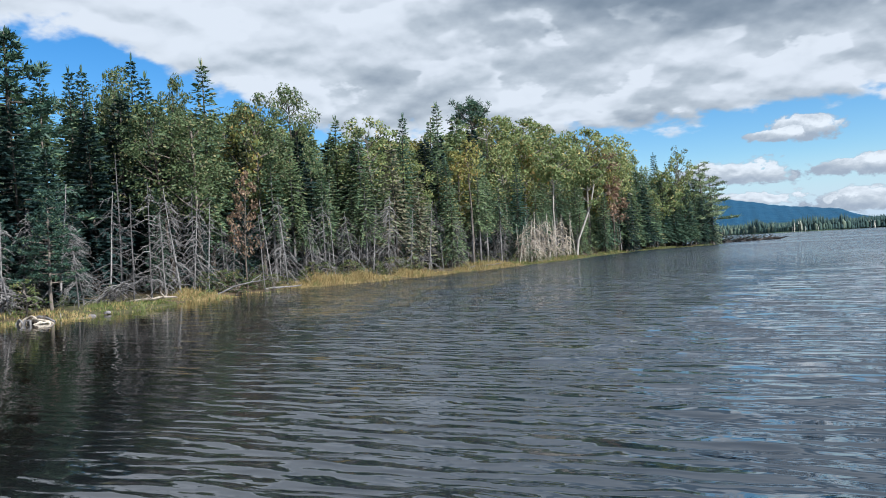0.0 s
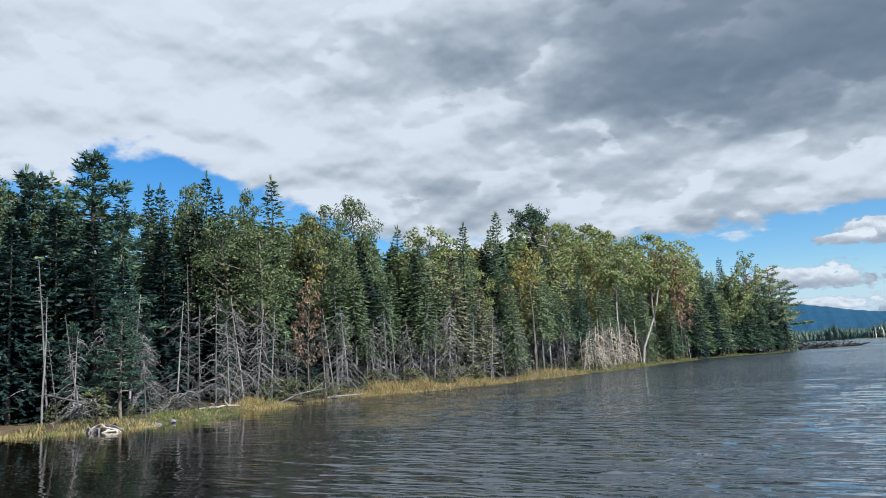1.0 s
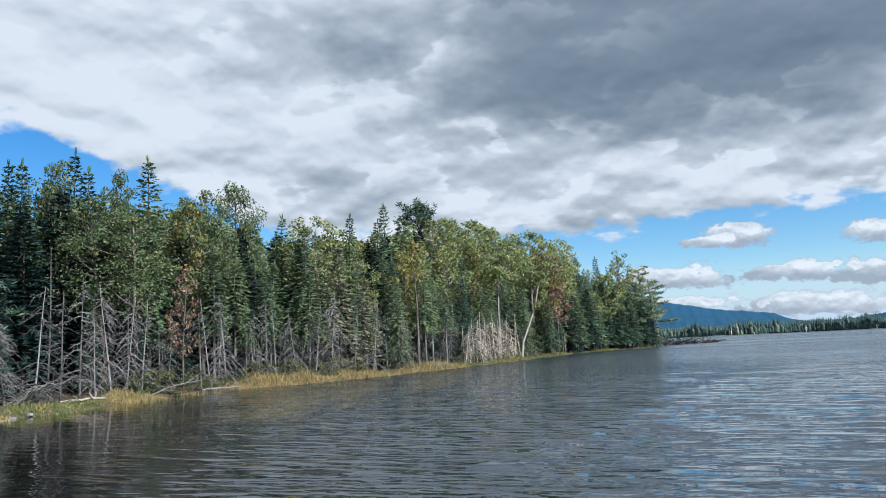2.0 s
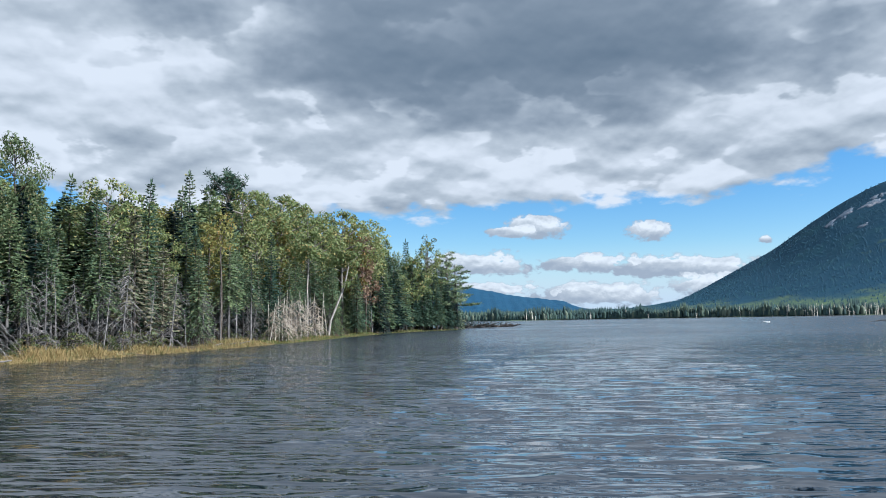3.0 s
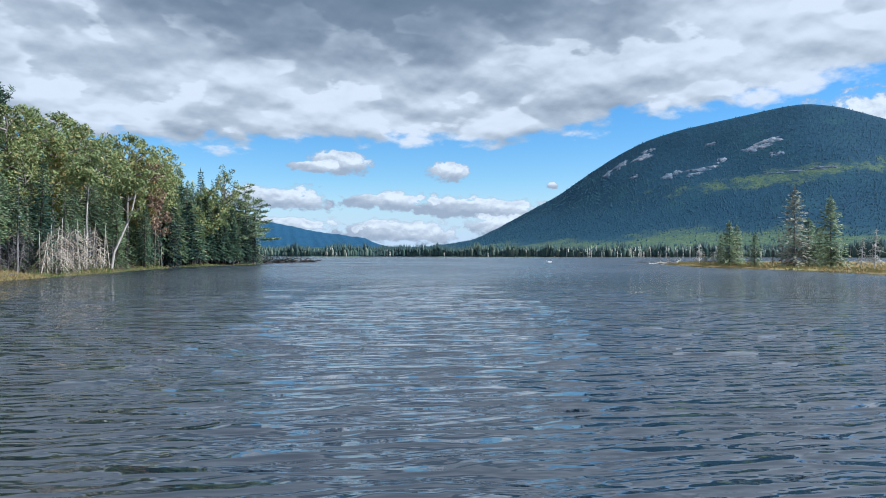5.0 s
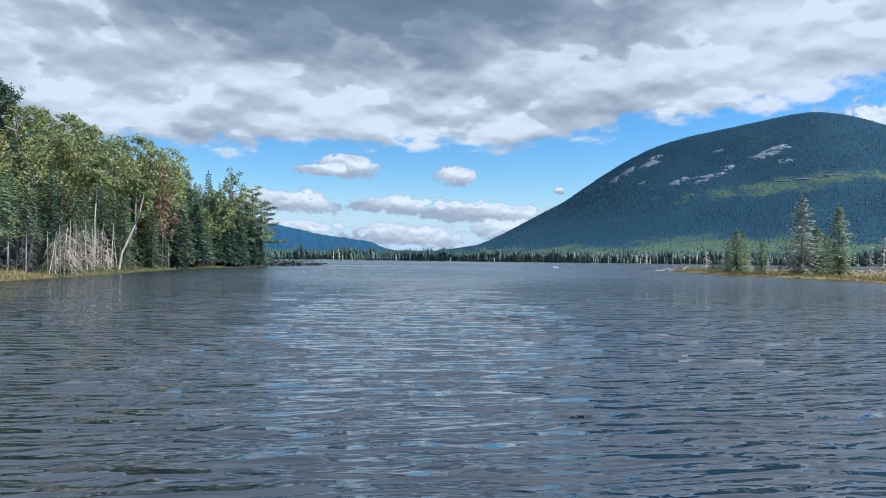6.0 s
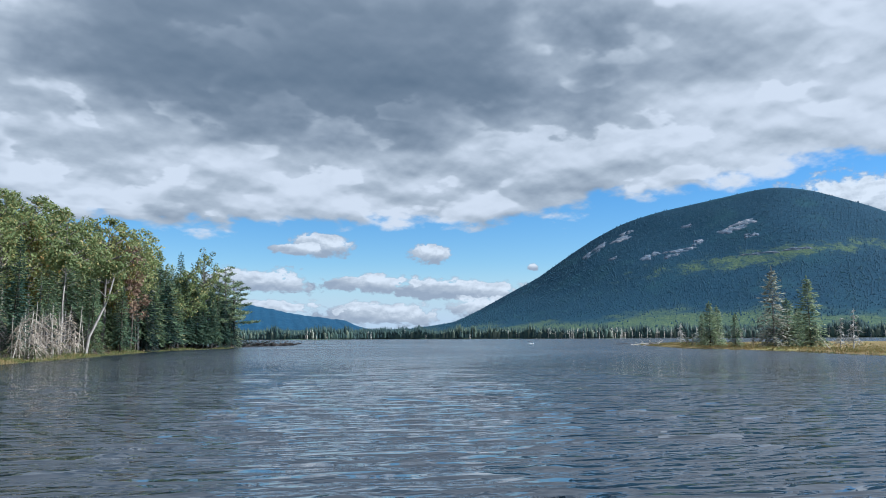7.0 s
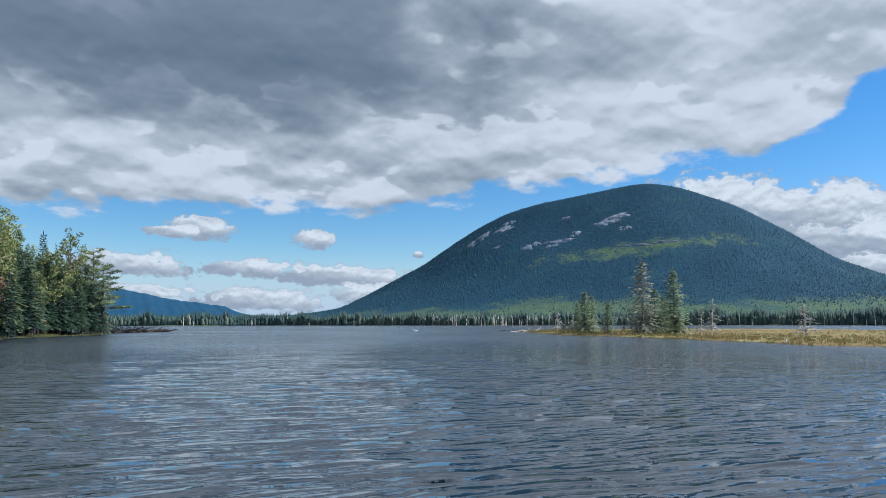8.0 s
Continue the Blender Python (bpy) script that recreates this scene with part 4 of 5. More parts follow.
kind_of("back_spruce", [(lambda s=s: spruce_meshes(s, 14, 0.62, 0.25, 0.17), 14) for s in range(175, 178)],
        "bark", "spruce", "spruce_tree", "crown", "dark green spruce deep in the forest", "tree")
kind_of("gold_birch", [(lambda s=s: leafy_meshes(s, 13, 0.35, 0.15, 1700, 0.34), 13) for s in range(41, 43)],
        "birch_bark", "gold_leaf", "birch_tree", "crown", "birch turning golden above the forest edge", "tree")
kind_of("maple", [(lambda s=s: leafy_meshes(s, 7, 0.3, 0.2, 900, 0.22, 0.05, 16), 7) for s in range(45, 47)],
        "bark", "rust_leaf", "maple_tree", "crown", "small red-leaved maple before dark spruces", "tree")
kind_of("maple_rust", [(lambda: leafy_meshes(49, 8, 0.4, 0.16, 500, 0.30, 0.03, 12, 0.9), 8)],
        "bark", "rust_leaf", "maple_tree", "crown", "thin rust-brown tree at the forest edge", "tree")
kind_of("maple_gold", [(lambda: leafy_meshes(48, 12, 0.74, 0.09, 520, 0.30, 0.02, 12, 1.0), 12)],
        "bark", "gold_leaf", "birch_tree", "crown", "slender birch with a small golden crown", "tree")
kind_of("thin_birch", [(lambda s=s: leafy_meshes(s, 14, 0.5, 0.2, 800, 0.24, 0.05, 18, 0.75), 14) for s in range(51, 53)],
        "birch_bark", "shrub", "birch_tree", "crown", "thin sparse-leaved birch with bare twigs", "tree")
kind_of("pine", [(lambda s=s: pine_meshes(s, 18, 0.10 + 0.12 * (s % 2), 58, 0.26, 0.16), 18) for s in range(61, 64)],
        "bark", "pine", "white_pine", "crown", "tall white pine with level plumed limbs", "tree")
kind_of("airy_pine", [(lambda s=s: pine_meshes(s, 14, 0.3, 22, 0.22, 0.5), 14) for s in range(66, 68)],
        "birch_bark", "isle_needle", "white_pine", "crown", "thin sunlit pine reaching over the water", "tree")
kind_of("crown_pine", [(lambda: umbrella_meshes(71, 19), 19)],
        "bark", "fir", "white_pine", "crown", "round-topped white pine standing above the canopy", "tree")
kind_of("snag", [(lambda s=s: snag_meshes(s, 6, 36 + 6 * (s % 4), 0.55 + 0.2 * (s % 3), 0.21 + 0.04 * (s % 3), 0.10, 3), 6) for s in range(81, 87)],
        "dead", "dead", "dead_tree", "bare_crown", "grey dead conifer with drooping bare branches", "dead tree")
kind_of("pale_snag", [(lambda s=s: snag_meshes(s, 4, 40, 0.8 + 0.4 * (s % 2), 0.30, 0.25, 4, 1.2), 4) for s in range(191, 195)],
        "drift", "tan_twig", "dead_tree", "bare_crown", "pale sunlit dead tree with hanging bare twigs", "dead tree")
kind_of("pale_pole", [(lambda s=s: snag_meshes(s, 6, 12, 0.3, 0.09, 0.35, 1, 1.5), 6) for s in range(96, 99)],
        "drift", "tan_twig", "dead_tree", "bare_crown", "pale bleached trunk standing at the bank", "dead tree")
kind_of("pole", [(lambda s=s: snag_meshes(s, 8, 16, 0.2, 0.08, 0.3, 1), 8) for s in range(91, 95)],
        "dead", "dead", "dead_tree", "bare_crown", "slender dead trunk with broken stubs", "dead tree")
kind_of("shrub", [(lambda s=s: leafy_meshes(s, 1.8, 0.08, 0.42, 420, 0.12, 0.05, 12, 1.9), 1.8) for s in range(101, 104)],
        "bark", "shrub", "shrub", "foliage", "low green shrub on the bank", "shrub")

kind_of("spit_shrub", [(lambda s=s: leafy_meshes(s, 1.8, 0.05, 0.5, 420, 0.14, 0.05, 12, 1.9), 1.8) for s in range(105, 108)],
        "bark", "shade_fir", "shrub", "foliage", "dark low shrub on the drift spit", "shrub")
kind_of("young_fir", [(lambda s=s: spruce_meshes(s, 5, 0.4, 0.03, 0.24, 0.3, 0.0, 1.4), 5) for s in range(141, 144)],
        "bark", "shade_fir", "fir_tree", "crown", "young fir with forest shade put into its needle colour", "tree")

# canopy height over the compass, in degrees above eye level
CANOPY = [(-48, 15), (-36, 15), (-33, 14.8), (-31, 14.2), (-28, 12.8), (-25, 12.6), (-22, 13.0), (-19, 12.4), (-17, 12.2), (-15, 11.2),
          (-12, 11.3), (-10, 10.3), (-7, 9.8), (-4, 10.1), (-2, 9.4), (1, 9.5), (3, 10.0), (5, 9.8), (7, 9.8), (9, 8.8), (11.4, 8.5),
          (13.4, 7.5), (14.7, 6.7), (16.5, 5.8), (18.4, 6.0), (19.6, 5.2), (20.6, 3.6), (21.5, 2.4)]
LEAFY = [(-50, 0.06), (-27, 0.06), (-22, 0.18), (-17, 0.3), (-10, 0.4), (-3, 0.45), (3, 0.5), (8, 0.62), (12, 0.6), (14, 0.4), (16.5, 0.1), (21, 0.12)]


def canopy(a):
    return np.interp(a, [c[0] for c in CANOPY], [c[1] for c in CANOPY])


def top_height(a, r, e):
    """Height of a tree at compass a, distance r, whose tip stands e degrees above eye level."""
    x, y, _ = polar(a, r)
    return EYE[2] + math.tan(radians(e)) * r - float(land(np.array([x]), np.array([y]))[0])


def edge_r(a):
    return float(np.interp(a, [s[0] for s in SHORE], [s[1] for s in SHORE]))


rt = random.Random(11)
TAKEN = []


def free(x, y, gap):
    return all((x - p) ** 2 + (y - q) ** 2 > gap * gap for p, q in TAKEN)


# trees told apart by their tips: kind, variant, compass, metres behind the water's edge, degrees of the tip, slimness
MARKED = [
    ("pine", 1, -30.9, 11, 16.5, 1.25), ("pine", 1, -34.5, 9, 14.8, 1.2), ("fir", 0, -28.6, 14, 13.9, 0.9), ("fir", 1, -26.6, 16, 13.7, 0.8), ("fir", 2, -25.8, 15, 13.9, 0.8),
    ("fir", 0, -22.6, 16, 14.7, 0.8), ("fir", 1, -21.6, 13, 13.6, 0.85), ("olive_birch", 2, -23.6, 17, 13.9, 0.7), ("olive_birch", 0, -19.4, 12, 13.4, 0.55),
    ("spruce", 1, -17.6, 14, 14.6, 0.95), ("gold_birch", 1, -14.9, 14, 11.7, 0.7), ("olive_birch", 2, -13.7, 12, 12.2, 0.9), ("olive_birch", 1, -11.5, 13, 13.1, 0.75),
    ("spruce", 0, -8.0, 13, 10.5, 1.0), ("birch", 3, -5.0, 10, 10.4, 1.0), ("fir", 2, -2.9, 10, 10.4, 0.9), ("spruce", 3, 0.1, 22, 11.2, 0.9),
    ("crown_pine", 0, 2.8, 22, 11.5, 0.95), ("gold_birch", 1, 12.4, 9, 7.7, 0.8), ("maple_rust", 0, 13.6, 5, 4.6, 0.8), ("birch", 2, 3.7, 19, 10.2, 1.0), ("back_spruce", 1, 1.5, 20, 10.1, 1.0), ("birch", 3, 5.2, 20, 10.0, 1.0), ("spruce", 2, -0.7, 20, 10.0, 1.0), ("birch", 4, 6.8, 18, 9.9, 1.1), ("birch", 0, 8.9, 14, 9.1, 1.0), ("birch", 1, 11.4, 13, 8.7, 1.1),
    ("birch", 5, 13.3, 11, 7.7, 1.0), ("fir", 1, 16.5, 9, 6.2, 0.9), ("thin_birch", 0, 18.4, 8, 6.7, 0.8), ("birch", 2, 18.2, 7, 6.0, 0.7),
    ("airy_pine", 1, 19.7, 5, 5.4, 1.25), ("airy_pine", 0, 20.4, 3, 4.5, 1.5), ("fir", 0, 19.2, 5, 4.0, 1.3), ("fir", 2, 17.7, 5, 4.8, 1.3), ("fir", 1, 16.9, 5, 4.5, 1.3), ("fir", 2, 18.5, 4, 3.4, 1.4), ("fir", 0, 15.9, 4, 4.4, 1.3), ("fir", 1, 15.1, 5, 5.0, 1.2), ("fir", 1, 19.8, 4, 2.8, 1.4), ("lean_spruce", 1, -6.2, 9, 9.7, 1.0), ("brown_spruce", 0, -3.6, 4, 8.2, 1.0),
    ("maple", 0, -15.2, 4, 6.6, 0.62), ("maple_gold", 0, 2.4, 4.2, 8.4, 0.8), ("maple_rust", 0, 12.7, 7, 6.8, 0.9), ("maple_rust", 0, 13.3, 5.5, 5.4, 1.0), ("olive_birch", 1, -18.6, 6, 11.2, 1.25), ("olive_birch", 0, -20.4, 8, 11.6, 1.0), ("brown_spruce", 1, 14.0, 7, 6.1, 0.8),
]
for i, (kd, vr, a, back, e, slim) in enumerate(MARKED):
    r = edge_r(a) + back
    x, y, _ = polar(a, r)
    plant(kd, vr, x, y, top_height(a, r, e), rt.uniform(0, 360), slim, group="forest on the point")
    TAKEN.append((x, y))

# the forest: along the shore, row behind row
line = [Vector(polar(a, r)) for a, r in SHORE if a >= -60]
runs = [(p, q, (q - p).length) for p, q in zip(line, line[1:])]
whole = sum(r[2] for r in runs)


def along(s, inland):
    for p, q, ln in runs:
        if s <= ln or (p, q, ln) == runs[-1]:
            d = (q - p).normalized()
            o = p + d * s + Vector((-d.y, d.x, 0)) * inland
            return o.x, o.y
        s -= ln


ROWS = [(4.2, 3.4, 0.72), (7.0, 3.2, 0.86), (10.5, 3.2, 0.95), (14.5, 3.4, 0.97), (19.0, 3.8, 0.98), (25.0, 4.4, 0.98), (33.0, 5.5, 0.98), (42.0, 5.5, 0.98)]
for back, gap, fill in ROWS:
    s = rt.uniform(0, gap)
    while s < whole:
        x, y = along(s, back + rt.uniform(-1.3, 1.3))
        s += gap * rt.uniform(0.7, 1.35) * (0.72 if s < 55 else 1.0)
        a, r = math.degrees(math.atan2(x, y)), math.hypot(x, y)
        if not free(x, y, 1.6) or a > 21.2:
            continue
        cap = top_height(a, r, float(canopy(a))) * fill
        h = min(cap, 21) * rt.uniform(0.80, 1.0)
        if back < 6:
            h *= rt.uniform(0.6, 1.0)
        if h < 3:
            continue
        leafy_share = float(np.interp(a, [c[0] for c in LEAFY], [c[1] for c in LEAFY]))
        if rt.random() < leafy_share * (0.0 if back < 5 else 0.8 if back < 8 else 1.15):
            kd = "olive_birch" if a < -11 else "birch" if rt.random() < 0.93 else "gold_birch"
        else:
            kd = rt.choice(["spruce", "spruce", "spruce", "fir", "lean_spruce" if back < 12 else "spruce"]) if a > -24 and back > 8 else "lean_spruce" if a > -15 and rt.random() < 0.85 else "shaded_spruce" if -24 < a < -13 and rt.random() < 0.6 else rt.choice(["spruce", "fir"]) if a > -24 else rt.choice(["shaded_spruce", "pine", "shaded_spruce", "shaded_spruce", "shaded_spruce"])
        if back > 17:
            kd = "back_birch" if "birch" in kd else "back_spruce"
        plant(kd, rt.randrange(6), x, y, h, rt.uniform(0, 360), rt.uniform(0.85, 1.1), group="forest on the point")
        TAKEN.append((x, y))

# more spruces behind the near edge; the front ones carry its shade in their colour
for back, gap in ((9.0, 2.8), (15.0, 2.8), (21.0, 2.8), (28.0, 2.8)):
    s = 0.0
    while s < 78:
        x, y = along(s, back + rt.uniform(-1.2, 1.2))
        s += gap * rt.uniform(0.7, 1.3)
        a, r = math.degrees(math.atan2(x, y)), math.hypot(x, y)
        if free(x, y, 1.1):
            plant("shaded_spruce" if back < 18 else "back_spruce", rt.randrange(4), x, y, min(17.0, top_height(a, r, float(canopy(a)))) * rt.uniform(0.82, 0.96), rt.uniform(0, 360), rt.uniform(0.9, 1.15), group="forest on the point")
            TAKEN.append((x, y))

# young conifers under the canopy, the shade there put into their needle colour
for back, gap in ((8.0, 2.9), (12.5, 3.4)):
    s = 0.0
    while s < whole:
        x, y = along(s, back + rt.uniform(-1.5, 1.5))
        s += gap * rt.uniform(0.7, 1.3)
        if free(x, y, 0.7) and math.degrees(math.atan2(x, y)) < 20.5:
            plant("young_fir", rt.randrange(3), x, y, rt.uniform(3.0, 6.5), rt.uniform(0, 360), rt.uniform(1.0, 1.35), group="forest on the point")

# slim conifers before the birches
for back, gap in ((5.0, 2.1), (8.5, 2.3)):
    a = -6.0
    while a < 15.0:
        r = edge_r(a) + back + rt.uniform(-1.2, 1.2)
        x, y, _ = polar(a, r)
        a += math.degrees(gap / r) * rt.uniform(0.7, 1.4)
        if free(x, y, 0.8) and not (8.6 < a < 13.0 and back < 6):
            plant(rt.choice(("spruce", "lean_spruce", "brown_spruce", "lean_spruce", "spruce", "fir")), rt.randrange(3), x, y, top_height(a, r, float(canopy(a)) * rt.uniform(0.42, 0.72)), rt.uniform(0, 360), rt.uniform(0.85, 1.15), group="forest on the point")
            TAKEN.append((x, y))

# close stand on the point's tip
for back, gap in ((3.4, 1.5), (5.5, 1.6), (8.5, 1.9), (12.0, 2.2)):
    a = 12.6
    while a < 20.3:
        r = edge_r(a) + back + rt.uniform(-0.8, 0.8)
        x, y, _ = polar(a, r)
        a += math.degrees(gap / r) * rt.uniform(0.7, 1.3)
        e = float(canopy(a)) * (rt.uniform(0.45, 0.7) if back < 5 else rt.uniform(0.62, 0.93))
        if free(x, y, 0.7):
            plant(rt.choice(("spruce", "fir", "back_spruce", "spruce", "back_birch", "birch")) if back > 5 else rt.choice(("fir", "shaded_spruce", "fir", "spruce")), rt.randrange(4), x, y, top_height(a, r, e), rt.uniform(0, 360), rt.uniform(1.0, 1.3), group="forest on the point")
            TAKEN.append((x, y))

# dead trees along the edge
SNAGS = [("pole", -33.0, 5, 8.4), ("snag", -31.5, 4, 3.4), ("snag", -26.8, 3, 3.2), ("pole", -23.9, 5, 8.0), ("snag", -24.8, 4, 5.4), ("snag", -19.0, 3, 4.1),
         ("snag", -22.0, 4, 6.0), ("snag", -16.8, 4, 2.6), ("pole", -13.3, 4, 4.5), ("snag", -10.2, 3, 2.6), ("pole", -8.5, 4, 3.6), ("snag", -7.0, 3, 3.4),
         ("snag", -23.2, 2.8, 5.0), ("snag", -21.0, 2.6, 3.6), ("snag", -20.0, 2.8, 5.6), ("snag", -18.0, 2.8, 4.4), ("snag", -13.9, 2.8, 3.4), ("snag", -12.2, 2.8, 4.6), ("snag", -9.2, 2.6, 4.0), ("snag", -5.6, 2.6, 3.6), ("snag", -4.4, 2.6, 4.4), ("snag", -2.6, 2.6, 3.4), ("snag", -1.2, 2.6, 3.8), ("snag", 1.2, 4, 2.2), ("pole", 2.4, 4, 2.9), ("pole", 6.2, 3, 1.7), ("pole", 7.1, 3, 2.2), ("pole", 8.0, 3, 1.9), ("pole", 8.9, 3, 2.1), ("pole", 10.4, 4, 1.9), ("pole", 13.8, 4, 3.0)]
for i, (kd, a, back, e) in enumerate(SNAGS):
    r = edge_r(a) + back
    x, y, _ = polar(a, r)
    plant(kd, i, x, y, top_height(a, r, e), rt.uniform(0, 360), 1.0, group="dead trees on the point", tilt=(rt.gauss(0, 1.5), rt.gauss(0, 1.5)))
s = 0.0
while s < whole:
    x, y = along(s, rt.uniform(2.6, 7.5))
    a = math.degrees(math.atan2(x, y))
    s += rt.uniform(0.9, 2.2) if a < -17 else rt.uniform(0.4, 0.95) if a < 6 else rt.uniform(0.6, 1.5)
    if a > 19.5 or not free(x, y, 0.5):
        continue
    kd = "snag" if rt.random() < 0.68 else "pole"
    plant(kd, rt.randrange(6), x, y, rt.choice((rt.uniform(1.8, 4.2), rt.uniform(3.0, 6.5))), rt.uniform(0, 360), rt.uniform(0.8, 1.3), group="dead trees on the point", tilt=(rt.gauss(0, 2.5), rt.gauss(0, 2.5)))
s = 0.0
while s < whole:
    x, y = along(s, rt.uniform(1.6, 4.0))
    s += rt.uniform(2.0, 5.0)
    plant("shrub", rt.randrange(3), x, y, rt.uniform(0.6, 1.7), rt.uniform(0, 360), rt.uniform(0.9, 1.4), group="shrubs on the bank")

# green bushes in the gaps of the sedge
for i in range(26):
    a = -18.0 + 0.62 * i + rt.uniform(-0.3, 0.3)
    r = edge_r(a) + rt.uniform(1.4, 3.6)
    plant("shrub", i, *polar(a, r)[:2], rt.uniform(0.7, 1.5), rt.uniform(0, 360), rt.uniform(1.1, 1.6), group="shrubs on the bank")

# ---- sedge along the bank ----


def tufts(name, pts, zs, hgt, mat, label, seed, each=9, wid=0.035):
    r0 = rng(seed)
    q = Pile()
    b = np.repeat(np.column_stack([pts, zs]), each, 0)
    b[:, :2] += r0.normal(0, 0.14, (len(b), 2))
    b[:, 2] -= 0.05
    d = unit(r0.normal(0, 0.42, (len(b), 3)) * [1, 1, 0] + [0, 0, 1])
    sd = unit(np.cross(d, r0.normal(0, 1, (len(b), 3))))
    q.blades(b, d, sd, np.repeat(hgt, each) * (0.6 + 0.6 * r0.random(len(b))), wid * (0.7 + 0.6 * r0.random(len(b))))
    return tagged(new(name, q.mesh(name, M[mat])), label, "grass", kind="stuff")


gold, green = [], []
rs = rng(77)


def shore_at(a):
    """Run along the shore line to compass a."""
    d = 0.0
    for (a0, r0_), (a1, r1_), (p, q, ln) in zip(LINE_AZ, LINE_AZ[1:], runs):
        if a <= a1:
            return d + ln * (a - a0) / (a1 - a0)
        d += ln
    return d


LINE_AZ = [(a, r) for a, r in SHORE if a >= -60]
# mounds of sedge: from and to compass, blades' height, share of green, tufts a metre
for a0, a1, hg, share, dense in ((-60, -37, 0.5, 0.4, 30), (-37, -34, 0.6, 0.25, 60), (-34, -30.6, 0.45, 0.6, 55), (-30.6, -28.6, 0.25, 0.3, 30), (-28.6, -26, 0.42, 0.35, 60),
                                 (-26, -21.4, 0.42, 0.9, 42), (-21.4, -20.3, 0.2, 0.5, 25), (-20.3, -16.2, 0.66, 0.12, 85), (-16.2, -11.6, 0.24, 0.5, 16),
                                 (-11.6, -4.9, 0.78, 0.03, 95), (-4.9, -3.6, 0.25, 0.2, 30), (-3.6, 0.4, 0.62, 0.08, 80), (0.4, 1.6, 0.25, 0.3, 35), (1.6, 5.4, 0.62, 0.15, 75),
                                 (5.4, 11, 0.36, 0.7, 50), (11, 14.5, 0.28, 0.85, 42), (14.5, 20.6, 0.24, 0.9, 36)):
    s0, s1 = shore_at(a0), shore_at(a1)
    for _ in range(int((s1 - s0) * dense)):
        k = rs.random()
        lump = 0.72 + 0.28 * math.sin((s0 + k * (s1 - s0)) * 1.9 + 2 * math.sin(s0))
        dome = math.sin(math.pi * min(max(k * 0.96 + 0.02, 0), 1)) ** 0.45 * lump
        inn = rs.uniform(-1.1, 0.7 + 2.0 * min(hg / 0.6, 1.2) * dome)
        x, y = along(s0 + k * (s1 - s0), inn)
        tall_ = (1.3 if a0 > -14 else 0.85) * hg * dome * (0.45 + 0.55 * rs.random()) * (0.55 + 0.45 * step(inn, -1.1, 0.3)) + 0.06
        (green if rs.random() < share else gold).append((x, y, tall_))
for nm, arr, mt, lb in (("bank_sedge", gold, "bank_sedge", "golden dry sedge along the water's edge"), ("green_bank_grass", green, "green_sedge", "bright green reeds along the water's edge")):
    arr = np.array(arr)
    zz = np.maximum(land(arr[:, 0], arr[:, 1]), -0.05)
    tufts(nm, arr[:, :2], zz, arr[:, 2], mt, lb, 5)

# ================= sedge island =================
rs = rng(99)
pts = []
bx = np.array(ISLE)
while len(pts) < 7000:
    x, y = rs.uniform(bx[:, 0].min(), bx[:, 0].max(), 4000), rs.uniform(bx[:, 1].min(), bx[:, 1].max(), 4000)
    d = away(ISLE, x, y)
    r = np.hypot(x, y)
    near = np.exp(-np.clip(d, 0, 99) / 14.0)
    ok = (d > -0.6) & (rs.random(4000) < near) & (r < 200)
    pts += list(zip(x[ok], y[ok]))
pts = np.array(pts[:7000])
zz = np.maximum(land(pts[:, 0], pts[:, 1]), -0.05)
hg = 0.22 + 0.32 * rs.random(len(pts)) * (0.6 + 0.4 * np.sin(pts[:, 0] * 0.3) * np.sin(pts[:, 1] * 0.2))
sel = rs.random(len(pts)) < 0.82
tufts("island_sedge", pts[sel], zz[sel], hg[sel], "sedge", "golden dry sedge covering the low island", 6, 7, 0.06)
tufts("island_green_sedge", pts[~sel], zz[~sel], hg[~sel] * 1.1, "green_sedge", "greenish sedge clumps on the low island", 7, 7, 0.06)

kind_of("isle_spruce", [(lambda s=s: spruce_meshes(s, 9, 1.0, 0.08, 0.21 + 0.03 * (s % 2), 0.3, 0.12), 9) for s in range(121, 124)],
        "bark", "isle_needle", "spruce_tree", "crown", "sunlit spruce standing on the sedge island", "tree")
kind_of("isle_snag", [(lambda s=s: snag_meshes(s, 4, 46, 0.1 + 0.25 * (s % 2), 0.30, 0.15, 3, 2.0), 4) for s in range(201, 204)],
        "bleached", "bleached", "dead_tree", "bare_crown", "pale weathered dead tree on the sedge island", "dead tree")
kind_of("grey_spruce", [(lambda: spruce_meshes(131, 10, 0.9, 0.05, 0.27, 0.45, 0.2), 10)],
        "dead", "grey_needle", "spruce_tree", "crown", "thin grey-green spruce full of dead twigs on the island", "tree")
